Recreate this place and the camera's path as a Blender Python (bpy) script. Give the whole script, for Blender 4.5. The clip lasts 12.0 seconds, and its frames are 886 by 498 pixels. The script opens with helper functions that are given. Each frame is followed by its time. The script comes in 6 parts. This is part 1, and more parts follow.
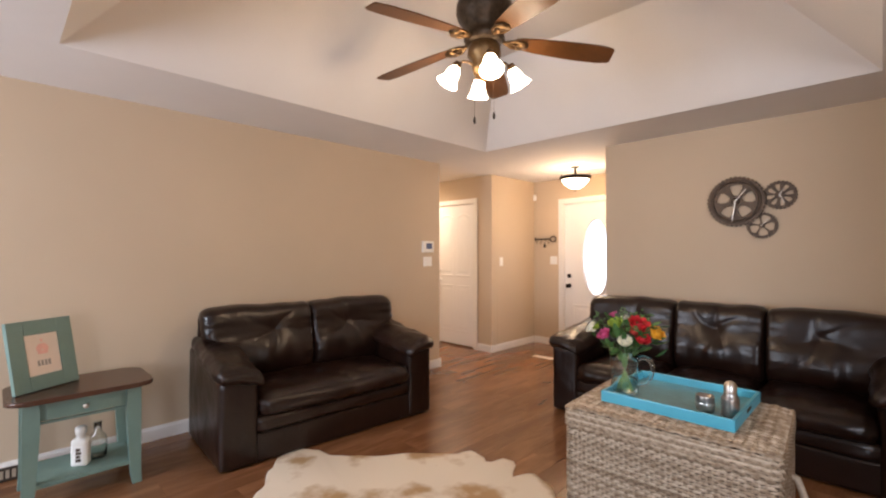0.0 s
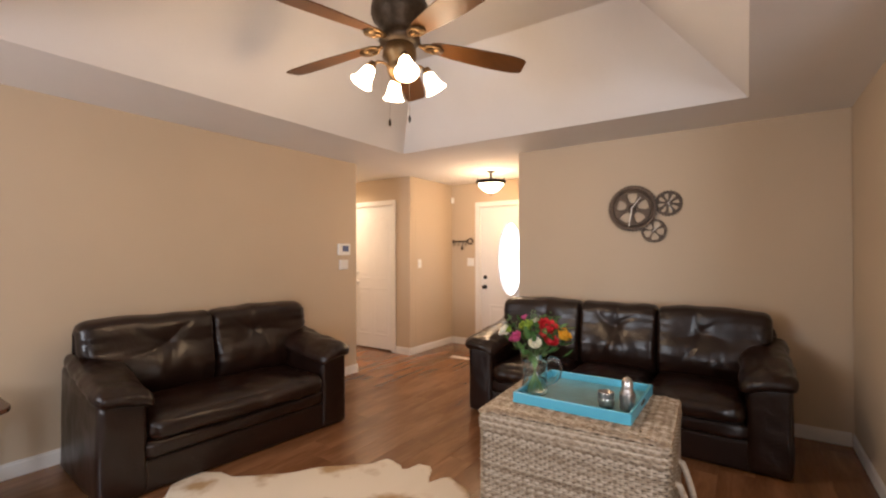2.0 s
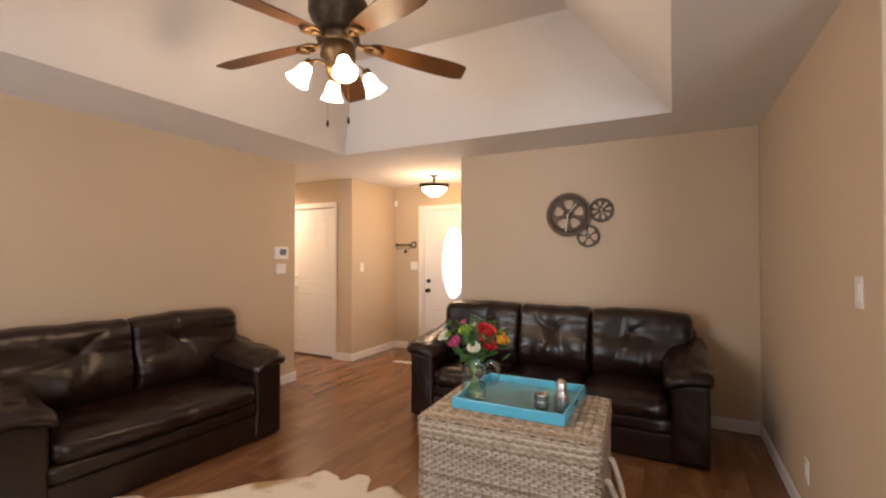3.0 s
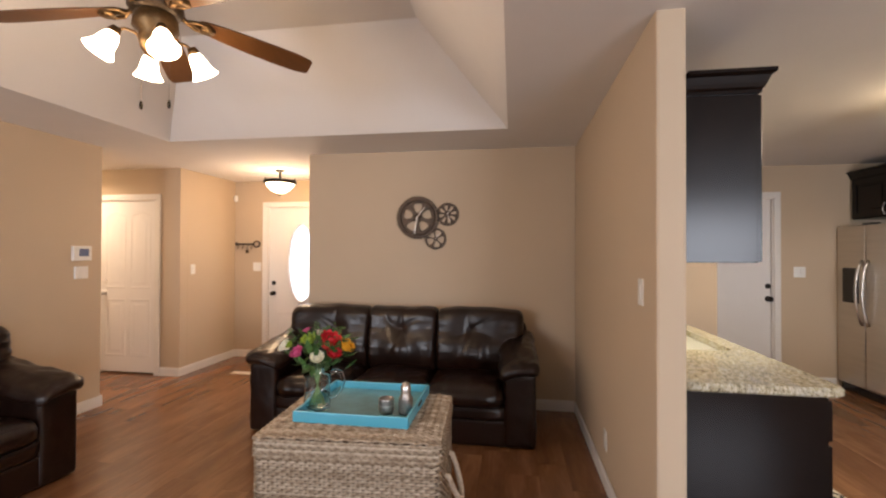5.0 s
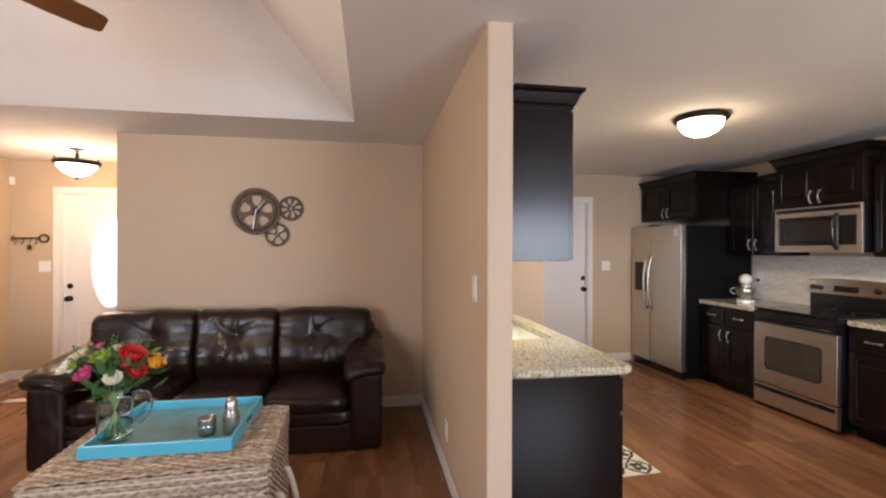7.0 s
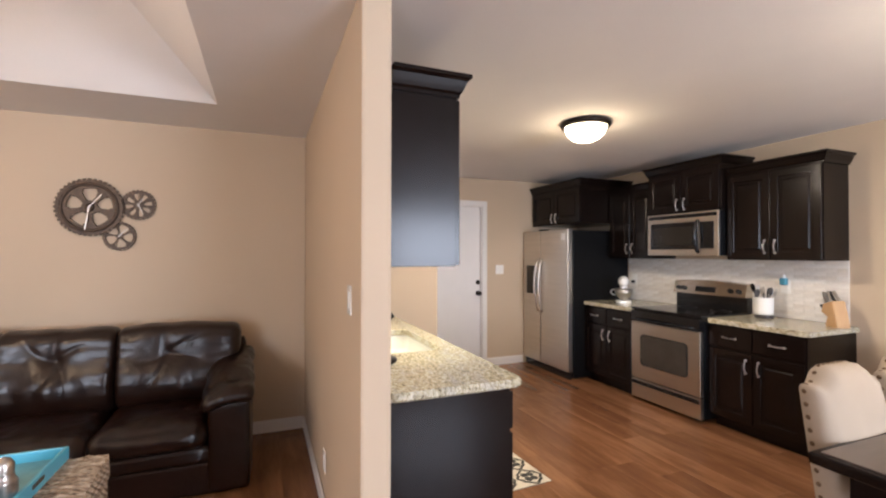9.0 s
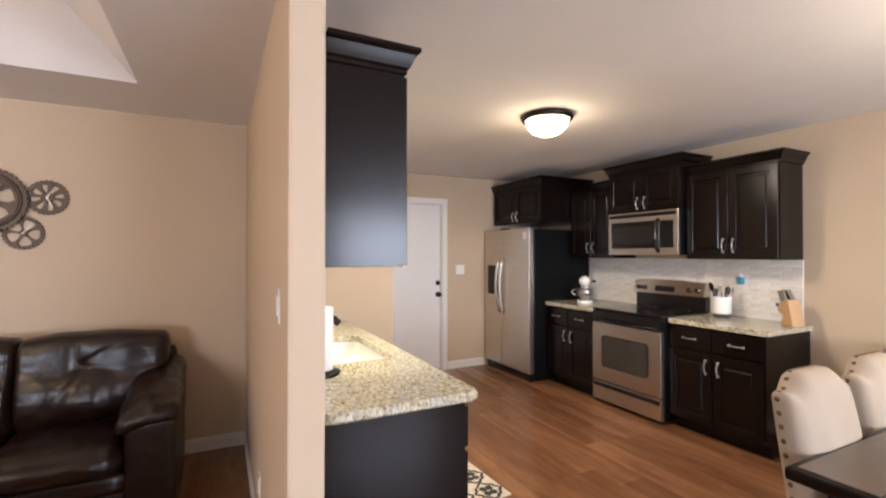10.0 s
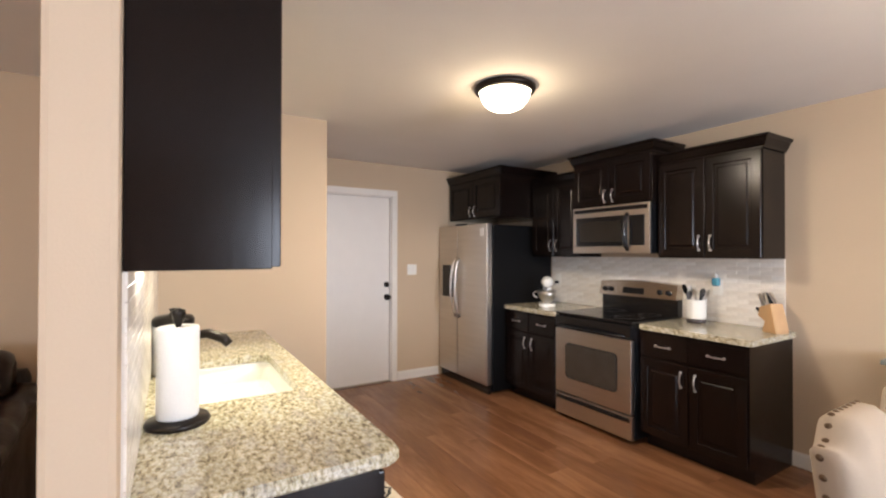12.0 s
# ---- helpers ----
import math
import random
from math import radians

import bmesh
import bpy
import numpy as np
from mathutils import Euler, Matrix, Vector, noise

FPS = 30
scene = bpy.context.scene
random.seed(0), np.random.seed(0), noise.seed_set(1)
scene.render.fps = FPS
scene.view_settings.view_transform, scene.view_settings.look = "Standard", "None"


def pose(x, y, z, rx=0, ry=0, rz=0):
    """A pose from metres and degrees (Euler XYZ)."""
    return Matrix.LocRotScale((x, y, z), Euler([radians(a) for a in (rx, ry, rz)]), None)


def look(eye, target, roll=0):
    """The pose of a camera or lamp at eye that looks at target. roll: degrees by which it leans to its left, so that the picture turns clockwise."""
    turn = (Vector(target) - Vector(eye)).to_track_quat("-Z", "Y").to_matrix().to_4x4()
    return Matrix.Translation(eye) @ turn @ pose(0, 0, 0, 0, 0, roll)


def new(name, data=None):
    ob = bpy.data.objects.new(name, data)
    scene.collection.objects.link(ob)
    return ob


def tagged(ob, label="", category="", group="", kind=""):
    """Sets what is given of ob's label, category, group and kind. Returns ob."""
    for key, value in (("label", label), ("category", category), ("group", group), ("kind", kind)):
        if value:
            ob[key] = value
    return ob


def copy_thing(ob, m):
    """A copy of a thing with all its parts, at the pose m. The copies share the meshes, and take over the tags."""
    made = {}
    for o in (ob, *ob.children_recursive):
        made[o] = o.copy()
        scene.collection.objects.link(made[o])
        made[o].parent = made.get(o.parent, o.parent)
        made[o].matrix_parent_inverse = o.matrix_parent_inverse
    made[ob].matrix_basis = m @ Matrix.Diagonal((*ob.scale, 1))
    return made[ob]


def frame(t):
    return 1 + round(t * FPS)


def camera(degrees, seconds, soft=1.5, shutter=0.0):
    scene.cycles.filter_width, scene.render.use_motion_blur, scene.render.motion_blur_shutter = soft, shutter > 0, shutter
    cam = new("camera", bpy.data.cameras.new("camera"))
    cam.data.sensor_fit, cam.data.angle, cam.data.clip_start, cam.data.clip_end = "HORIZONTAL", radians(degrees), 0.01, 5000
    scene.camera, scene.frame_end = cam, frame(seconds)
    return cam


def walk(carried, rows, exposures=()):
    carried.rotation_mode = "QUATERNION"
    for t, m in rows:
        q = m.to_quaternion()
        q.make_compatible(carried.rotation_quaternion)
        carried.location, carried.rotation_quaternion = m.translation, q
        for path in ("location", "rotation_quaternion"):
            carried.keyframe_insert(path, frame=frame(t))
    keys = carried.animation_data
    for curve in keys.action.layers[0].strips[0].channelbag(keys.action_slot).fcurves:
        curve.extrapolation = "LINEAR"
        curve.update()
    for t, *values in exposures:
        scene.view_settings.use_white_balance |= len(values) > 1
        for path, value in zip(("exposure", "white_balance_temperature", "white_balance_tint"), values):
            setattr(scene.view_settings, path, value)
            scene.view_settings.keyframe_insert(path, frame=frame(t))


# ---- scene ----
cam = camera(89.9, 12.0, soft=2.2)
PATH = [
    (0, (0.347, 0.667, 1.351), (1.768, 2.074, 1.366), 0.0),
    (0.5, (0.349, 0.677, 1.359), (1.815, 2.038, 1.372), -0.1),
    (1, (0.357, 0.683, 1.363), (1.877, 1.982, 1.375), -0.0),
    (1.5, (0.374, 0.68, 1.368), (1.959, 1.9, 1.381), 0.0),
    (2, (0.395, 0.673, 1.377), (2.044, 1.804, 1.393), -0.1),
    (2.5, (0.418, 0.663, 1.384), (2.13, 1.698, 1.406), -0.1),
    (4.5, (0.444, 0.65, 1.408), (2.386, 1.127, 1.44), 0.3),
    (5, (0.466, 0.626, 1.423), (2.443, 0.933, 1.444), 0.2),
    (5.5, (0.469, 0.62, 1.43), (2.464, 0.756, 1.444), 0.3),
    (6, (0.468, 0.606, 1.439), (2.467, 0.576, 1.446), 0.3),
    (6.5, (0.491, 0.58, 1.441), (2.483, 0.399, 1.444), 0.3),
    (7, (0.532, 0.548, 1.441), (2.504, 0.219, 1.442), 0.2),
    (7.5, (0.576, 0.517, 1.442), (2.522, 0.056, 1.443), 0.2),
    (9.5, (0.846, 0.315, 1.439), (2.667, -0.512, 1.463), -0.0),
    (10, (0.936, 0.239, 1.434), (2.723, -0.66, 1.456), 0.0),
    (10.5, (1.031, 0.156, 1.432), (2.783, -0.807, 1.455), 0.1),
    (11, (1.146, 0.072, 1.422), (2.873, -0.937, 1.444), 0.3),
    (11.5, (1.252, -0.027, 1.428), (2.963, -1.062, 1.447), 0.3),
    (12, (1.347, -0.142, 1.427), (3.054, -1.184, 1.444), 0.1),
]
walk(cam, [(t, look(eye, target, roll)) for t, eye, target, roll in PATH],
     [(0, -0.36, 6060, 15), (2.5, -0.46, 6440, 15), (5.5, -0.51, 6320, 16), (7.5, -0.15, 5940, 16), (9.5, 0.06, 5920, 16), (10.5, 0.07, 5920, 16), (12, 0.05, 6000, 15)])

# ---------------------------------------------------------------- light
H = 2.405          # ceiling height
world = bpy.data.worlds.new("world")
scene.world = world
world.use_nodes = True
wn = world.node_tree
sky = wn.nodes.new("ShaderNodeTexSky")
sky.sky_type, sky.sun_disc, sky.sun_elevation, sky.sun_rotation = "NISHITA", False, radians(38), radians(140)
wn.nodes["Background"].inputs[1].default_value = 0.12
wn.links.new(sky.outputs[0], wn.nodes["Background"].inputs[0])


def lamp(name, kind, m, watts, colour, **more):
    data = bpy.data.lights.new(name, kind)
    data.energy, data.color = watts, colour
    for key, value in more.items():
        if key == "size":
            data.size = value
        if key == "size_y":
            data.shape, data.size_y = "RECTANGLE", value
        if key == "radius":
            data.shadow_soft_size = value
        if key == "angle":
            data.angle = value
        if key == "cone":
            data.spot_size, data.spot_blend = radians(value), 0.7
    ob = new(name, data)
    ob.matrix_basis = m
    return ob


DAY, WARM = (0.88, 0.94, 1.0), (1.0, 0.76, 0.50)
# daylight in the openings of the back wall
lamp("window_light", "AREA", look((-2.36, 3.35, 1.45), (2.0, 3.35, 0.75)), 128, DAY, size=1.5, size_y=1.3)
lamp("dining_window_light", "AREA", look((-2.36, -2.1, 1.48), (2.0, -2.1, 0.85)), 180, DAY, size=1.7, size_y=1.05)
lamp("sun", "SUN", look((0, 0, 10), (2.2, 3.4, 6.0)), 0.9, (1.0, 0.96, 0.9), angle=radians(12))

# ---------------------------------------------------------------- materials


def shader(name, colour, rough=0.5, metal=0.0, vary=0.12, scale=6.0, fine=60.0, bump=0.05, stretch=(1, 1, 1), **more):
    """A surface with colour variation at two scales and a fine relief."""
    m = bpy.data.materials.new(name)
    m.use_nodes = True
    t, n = m.node_tree, m.node_tree.nodes
    p = n["Principled BSDF"]
    p.inputs["Roughness"].default_value, p.inputs["Metallic"].default_value = rough, metal
    co, mp = n.new("ShaderNodeTexCoord"), n.new("ShaderNodeMapping")
    mp.inputs["Scale"].default_value = stretch
    t.links.new(co.outputs["Object"], mp.inputs[0])
    big, small = n.new("ShaderNodeTexNoise"), n.new("ShaderNodeTexNoise")
    for node, s in ((big, scale), (small, fine)):
        node.inputs["Scale"].default_value, node.inputs["Detail"].default_value = s, 4
        t.links.new(mp.outputs[0], node.inputs["Vector"])
    mix = n.new("ShaderNodeMath")
    mix.operation = "MULTIPLY_ADD"
    t.links.new(small.outputs[0], mix.inputs[0])
    mix.inputs[1].default_value = 0.4
    t.links.new(big.outputs[0], mix.inputs[2])
    ramp = n.new("ShaderNodeMapRange")
    ramp.inputs["From Min"].default_value, ramp.inputs["From Max"].default_value = 0.4, 1.0
    ramp.inputs["To Min"].default_value, ramp.inputs["To Max"].default_value = 1 - vary, 1 + vary
    t.links.new(mix.outputs[0], ramp.inputs[0])
    mul = n.new("ShaderNodeMix")
    mul.data_type, mul.blend_type = "RGBA", "MULTIPLY"
    mul.inputs["Factor"].default_value = 1.0
    mul.inputs["A"].default_value = (*colour, 1)
    t.links.new(ramp.outputs[0], mul.inputs["B"])
    t.links.new(mul.outputs["Result"], p.inputs["Base Color"])
    if bump:
        b = n.new("ShaderNodeBump")
        b.inputs["Strength"].default_value, b.inputs["Distance"].default_value = bump, 0.004
        t.links.new(small.outputs[0], b.inputs["Height"])
        t.links.new(b.outputs[0], p.inputs["Normal"])
    for key, value in more.items():
        p.inputs[key.replace("_", " ")].default_value = value
    return m


def add_creases(m, scale, strength):
    """A second, coarser relief of stretched folds under the fine one."""
    t, n = m.node_tree, m.node_tree.nodes
    no, b = n.new("ShaderNodeTexNoise"), n.new("ShaderNodeBump")
    no.inputs["Scale"].default_value, no.inputs["Detail"].default_value, no.inputs["Distortion"].default_value = scale, 3, 1.6
    co = n.new("ShaderNodeTexCoord")
    t.links.new(co.outputs["Object"], no.inputs["Vector"])
    b.inputs["Strength"].default_value, b.inputs["Distance"].default_value = strength, 0.012
    t.links.new(no.outputs[0], b.inputs["Height"])
    fine = [k for k in n if k.type == "BUMP" and k is not b and k != b][0]
    t.links.new(b.outputs[0], fine.inputs["Normal"])


def glow(name, colour, strength):
    m = bpy.data.materials.new(name)
    m.use_nodes = True
    p = m.node_tree.nodes["Principled BSDF"]
    p.inputs["Base Color"].default_value = (0.9, 0.88, 0.82, 1)
    p.inputs["Roughness"].default_value = 0.35
    p.inputs["Emission Color"].default_value = (*colour, 1)
    p.inputs["Emission Strength"].default_value = strength
    return m


WALL = shader("beige_wall_paint", (0.565, 0.45, 0.32), 0.75, vary=0.04, scale=1.2, fine=180, bump=0.08)
CEIL = shader("white_ceiling_paint", (0.80, 0.78, 0.765), 0.85, vary=0.03, scale=2.0, fine=120, bump=0.15)
TRIM = shader("white_trim_paint", (0.80, 0.78, 0.75), 0.4, vary=0.03, bump=0.02)
WOOD = shader("espresso_cabinet", (0.0075, 0.0043, 0.0034), 0.21, vary=0.3, scale=3, fine=40, bump=0.05, stretch=(1, 1, 0.15), Specular_IOR_Level=0.24)
LEATHER = shader("dark_brown_leather", (0.0135, 0.0056, 0.0035), 0.29, vary=0.35, scale=5, fine=110, bump=0.15, Specular_IOR_Level=0.46)
add_creases(LEATHER, 11, 0.2)
STEEL = shader("brushed_steel", (0.62, 0.58, 0.53), 0.32, 1.0, vary=0.06, scale=2, fine=90, bump=0.03, stretch=(1, 1, 14))
BLACK = shader("black_gloss", (0.008, 0.008, 0.009), 0.15, vary=0.1, bump=0)
FLOORM = shader("wood_plank", (0.21, 0.085, 0.04), 0.3, vary=0.4, scale=4, fine=60, bump=0.0, stretch=(0.2, 1, 1))
TEAL = shader("turquoise_lacquer", (0.095, 0.43, 0.58), 0.3, vary=0.06)
GREENP = shader("teal_painted_wood", (0.16, 0.255, 0.225), 0.45, vary=0.1)
CREAM = shader("cream_linen", (0.38, 0.31, 0.235), 0.85, vary=0.06, fine=300, bump=0.3)

# ---------------------------------------------------------------- builders


def box(x0, x1, y0, y1, z0, z1, bevel=0.0, seg=2, bm=None):
    own = bmesh.new()
    r = bmesh.ops.create_cube(own, size=1)
    for v in own.verts:
        v.co = Vector((x0 + (v.co.x + 0.5) * (x1 - x0), y0 + (v.co.y + 0.5) * (y1 - y0), z0 + (v.co.z + 0.5) * (z1 - z0)))
    if bevel:
        bmesh.ops.bevel(own, geom=own.edges[:], offset=bevel, segments=seg, profile=0.6, affect="EDGES")
    if bm is None:
        return own
    return join(bm, own)


def join(bm, other, m=None):
    """Adds the mesh other, moved by m, to bm."""
    if m is not None:
        other.transform(m)
    tmp = bpy.data.meshes.new("tmp")
    other.to_mesh(tmp)
    other.free()
    bm.from_mesh(tmp)
    bpy.data.meshes.remove(tmp)
    return bm


def made(name, bm, material, smooth=False):
    mesh = bpy.data.meshes.new(name)
    bmesh.ops.recalc_face_normals(bm, faces=bm.faces)
    bm.to_mesh(mesh)
    bm.free()
    for one in material if isinstance(material, (list, tuple)) else (material,):
        mesh.materials.append(one)
    if smooth:
        mesh.shade_smooth()
    return new(name, mesh)


def part(name, bm, material, parent, label="", smooth=False):
    ob = made(name, bm, material, smooth)
    ob.parent = parent
    return tagged(ob, label)


def thing(name, m, label, category, group=""):
    ob = new(name)
    ob.empty_display_size = 0.1
    ob.matrix_basis = m
    return tagged(ob, label, category, group)


def setting(name, bm, material, label="", category=""):
    return tagged(made(name, bm, material), label, category or name.split("_")[0], kind="structure")


# ---------------------------------------------------------------- structure
X0, X1, Y0, Y1 = -2.4, 6.09, -3.73, 4.40       # back wall, front wall, kitchen wall, loveseat wall
XS, XP, XG = 4.625, 2.35, 5.86                # sofa wall, free end of the partition, wall of the garage door
T, UP = 0.12, H + 0.02


def wall(name, x0, x1, y0, y1, z0=0.0, z1=UP, bevel=0.0):
    return setting(name, box(x0, x1, y0, y1, z0, z1, bevel), WALL, "beige painted plaster wall", "wall")


wall("wall_loveseat", X0 - T, 4.06, Y1, Y1 + T, bevel=0.006)
wall("wall_sofa", XS, XS + T, 0.056, 2.623, bevel=0.006)
wall("wall_partition", XP, 4.60, -0.06, 0.055, bevel=0.014)
wall("wall_counter_end", 4.60, 4.72, -1.12, 0.055, bevel=0.006)
wall("wall_passage", 4.72, XG + T, -1.12, -1.0)
wall("wall_kitchen", X0 - T, XG + T, Y0 - T, Y0)
wall("wall_foyer_side", 4.745, X1, 2.503, 2.623)
wall("wall_closet_side", 5.06 + T, X1 + T, 4.41, 4.41 + T, bevel=0.006)
wall("wall_hall_end", 3.9, 5.2, 6.4, 6.4 + T)
wall("wall_hall_side", 3.94, 4.06, Y1 + T, 6.4)


def wall_x(name, x0, x1, spans, y0, y1):
    """A wall along y with openings: spans of (from, to, bottom, top)."""
    bm, y = bmesh.new(), y0
    for a, b, low, high in spans:
        box(x0, x1, y, a, 0, UP, bm=bm)
        if low > 0:
            box(x0, x1, a, b, 0, low, bm=bm)
        box(x0, x1, a, b, high, UP, bm=bm)
        y = b
    box(x0, x1, y, y1, 0, UP, bm=bm)
    bmesh.ops.remove_doubles(bm, verts=bm.verts, dist=1e-5)
    return setting(name, bm, WALL, "beige painted plaster wall", "wall")


wall_x("wall_front", X1, X1 + T, [(3.0, 3.925, 0, 2.05)], 2.5, 4.41)
wall_x("wall_garage", XG, XG + T, [(-2.225, -1.36, 0, 2.05)], Y0, -1.0)
wall_x("wall_closet", 5.06, 5.06 + T, [(4.725, 5.49, 0, 2.04)], 4.41, 6.4)
wall_x("wall_back", X0 - T, X0, [(-3.0, -1.2, 0.92, 2.05), (2.55, 4.15, 0.75, 2.15)], Y0, Y1)

# ceiling with its raised tray
TX0, TX1, TY0, TY1, RISE = 0.57, 3.965, 0.66, 3.62, 0.6
bm = bmesh.new()
xs, ys = (X0 - T, TX0, TX1, 6.4), (Y0 - T, TY0, TY1, 6.6)
grid = [[bm.verts.new((x, y, H)) for y in ys] for x in xs]
for a in range(3):
    for b in range(3):
        if (a, b) != (1, 1):
            bm.faces.new((grid[a][b], grid[a][b + 1], grid[a + 1][b + 1], grid[a + 1][b]))
low = [grid[1][1], grid[2][1], grid[2][2], grid[1][2]]
high = [bm.verts.new((x, y, H + RISE)) for x, y in ((TX0 + RISE, TY0 + RISE), (TX1 - RISE, TY0 + RISE), (TX1 - RISE, TY1 - RISE), (TX0 + RISE, TY1 - RISE))]
for a in range(4):
    bm.faces.new((low[a], low[(a + 1) % 4], high[(a + 1) % 4], high[a]))
bm.faces.new(high)
setting("ceiling", bm, CEIL, "white ceiling with a raised sloping tray", "ceiling")
setting("floor", box(X0 - T, 6.3, Y0 - T, 6.6, -0.1, 0.0), FLOORM, "brown wood plank floor", "floor")
setting("ground", box(-60, X0 - T - 0.01, -60, 60, -0.3, -0.15), shader("lawn", (0.07, 0.1, 0.03), 0.9), "grass outside", "ground")


def root_of(ob):
    while ob.parent:
        ob = ob.parent
    return ob


def wpart(name, bm, material, parent, label="", smooth=False):
    """A part whose mesh is given in the world's metres."""
    bm.transform(root_of(parent).matrix_basis.inverted())
    return part(name, bm, material, parent, label, smooth)


def lathe(profile, seg=32, m=None, bm=None):
    """A turned shape from (radius, height) pairs."""
    own = bmesh.new()
    rings = []
    for r, z in profile:
        if r < 1e-5:
            rings.append([own.verts.new((0, 0, z))])
        else:
            rings.append([own.verts.new((r * math.cos(a * math.tau / seg), r * math.sin(a * math.tau / seg), z)) for a in range(seg)])
    for one, two in zip(rings, rings[1:]):
        for a in range(seg):
            b = (a + 1) % seg
            if len(one) == 1 and len(two) > 1:
                own.faces.new((one[0], two[a], two[b]))
            elif len(two) == 1 and len(one) > 1:
                own.faces.new((one[a], one[b], two[0]))
            elif len(one) > 1:
                own.faces.new((one[a], one[b], two[b], two[a]))
    if m is not None:
        own.transform(m)
    return own if bm is None else join(bm, own)


def tube(points, radius, seg=8, bm=None, closed=False):
    """A round bar along points; radius may be a list."""
    own = bmesh.new()
    pts = [Vector(p) for p in points]
    n = len(pts)
    rings, side = [], None
    for k, p in enumerate(pts):
        along = (pts[(k + 1) % n] - pts[k - 1]) if closed else (pts[min(k + 1, n - 1)] - pts[max(k - 1, 0)])
        along.normalize()
        if side is None:
            side = along.orthogonal().normalized()
        side = (side - along * side.dot(along)).normalized()
        up = along.cross(side)
        r = radius[k] if isinstance(radius, (list, tuple)) else radius
        rings.append([own.verts.new(p + r * (math.cos(a * math.tau / seg) * side + math.sin(a * math.tau / seg) * up)) for a in range(seg)])
    for k in range(n if closed else n - 1):
        one, two = rings[k], rings[(k + 1) % n]
        for a in range(seg):
            own.faces.new((one[a], one[(a + 1) % seg], two[(a + 1) % seg], two[a]))
    if not closed:
        own.faces.new(rings[0][::-1])
        own.faces.new(rings[-1])
    return own if bm is None else join(bm, own)


def arc(p, q, rise, n=9):
    """Points of a bow from p to q that stands out by the vector rise."""
    p, q, rise = Vector(p), Vector(q), Vector(rise)
    return [p.lerp(q, k / (n - 1)) + rise * math.sin(math.pi * k / (n - 1)) ** 0.6 for k in range(n)]


def prism(points, z0, z1, bevel=0.0):
    """An upright block over a plan outline."""
    bm = bmesh.new()
    low = [bm.verts.new((x, y, z0)) for x, y in points]
    top = [bm.verts.new((x, y, z1)) for x, y in points]
    n = len(points)
    for a in range(n):
        bm.faces.new((low[a], low[(a + 1) % n], top[(a + 1) % n], top[a]))
    bm.faces.new(low[::-1])
    bm.faces.new(top)
    if bevel:
        edges = [e for e in bm.edges if abs(e.verts[0].co.z - e.verts[1].co.z) < 1e-6]
        bmesh.ops.bevel(bm, geom=edges, offset=bevel, segments=3, profile=0.5, affect="EDGES")
    return bm


def rounded(x0, x1, y0, y1, r, n=5):
    pts = []
    for cx, cy, a0 in ((x1 - r, y1 - r, 0), (x0 + r, y1 - r, 90), (x0 + r, y0 + r, 180), (x1 - r, y0 + r, 270)):
        pts += [(cx + r * math.cos(radians(a0 + 90 * k / n)), cy + r * math.sin(radians(a0 + 90 * k / n))) for k in range(n + 1)]
    return pts


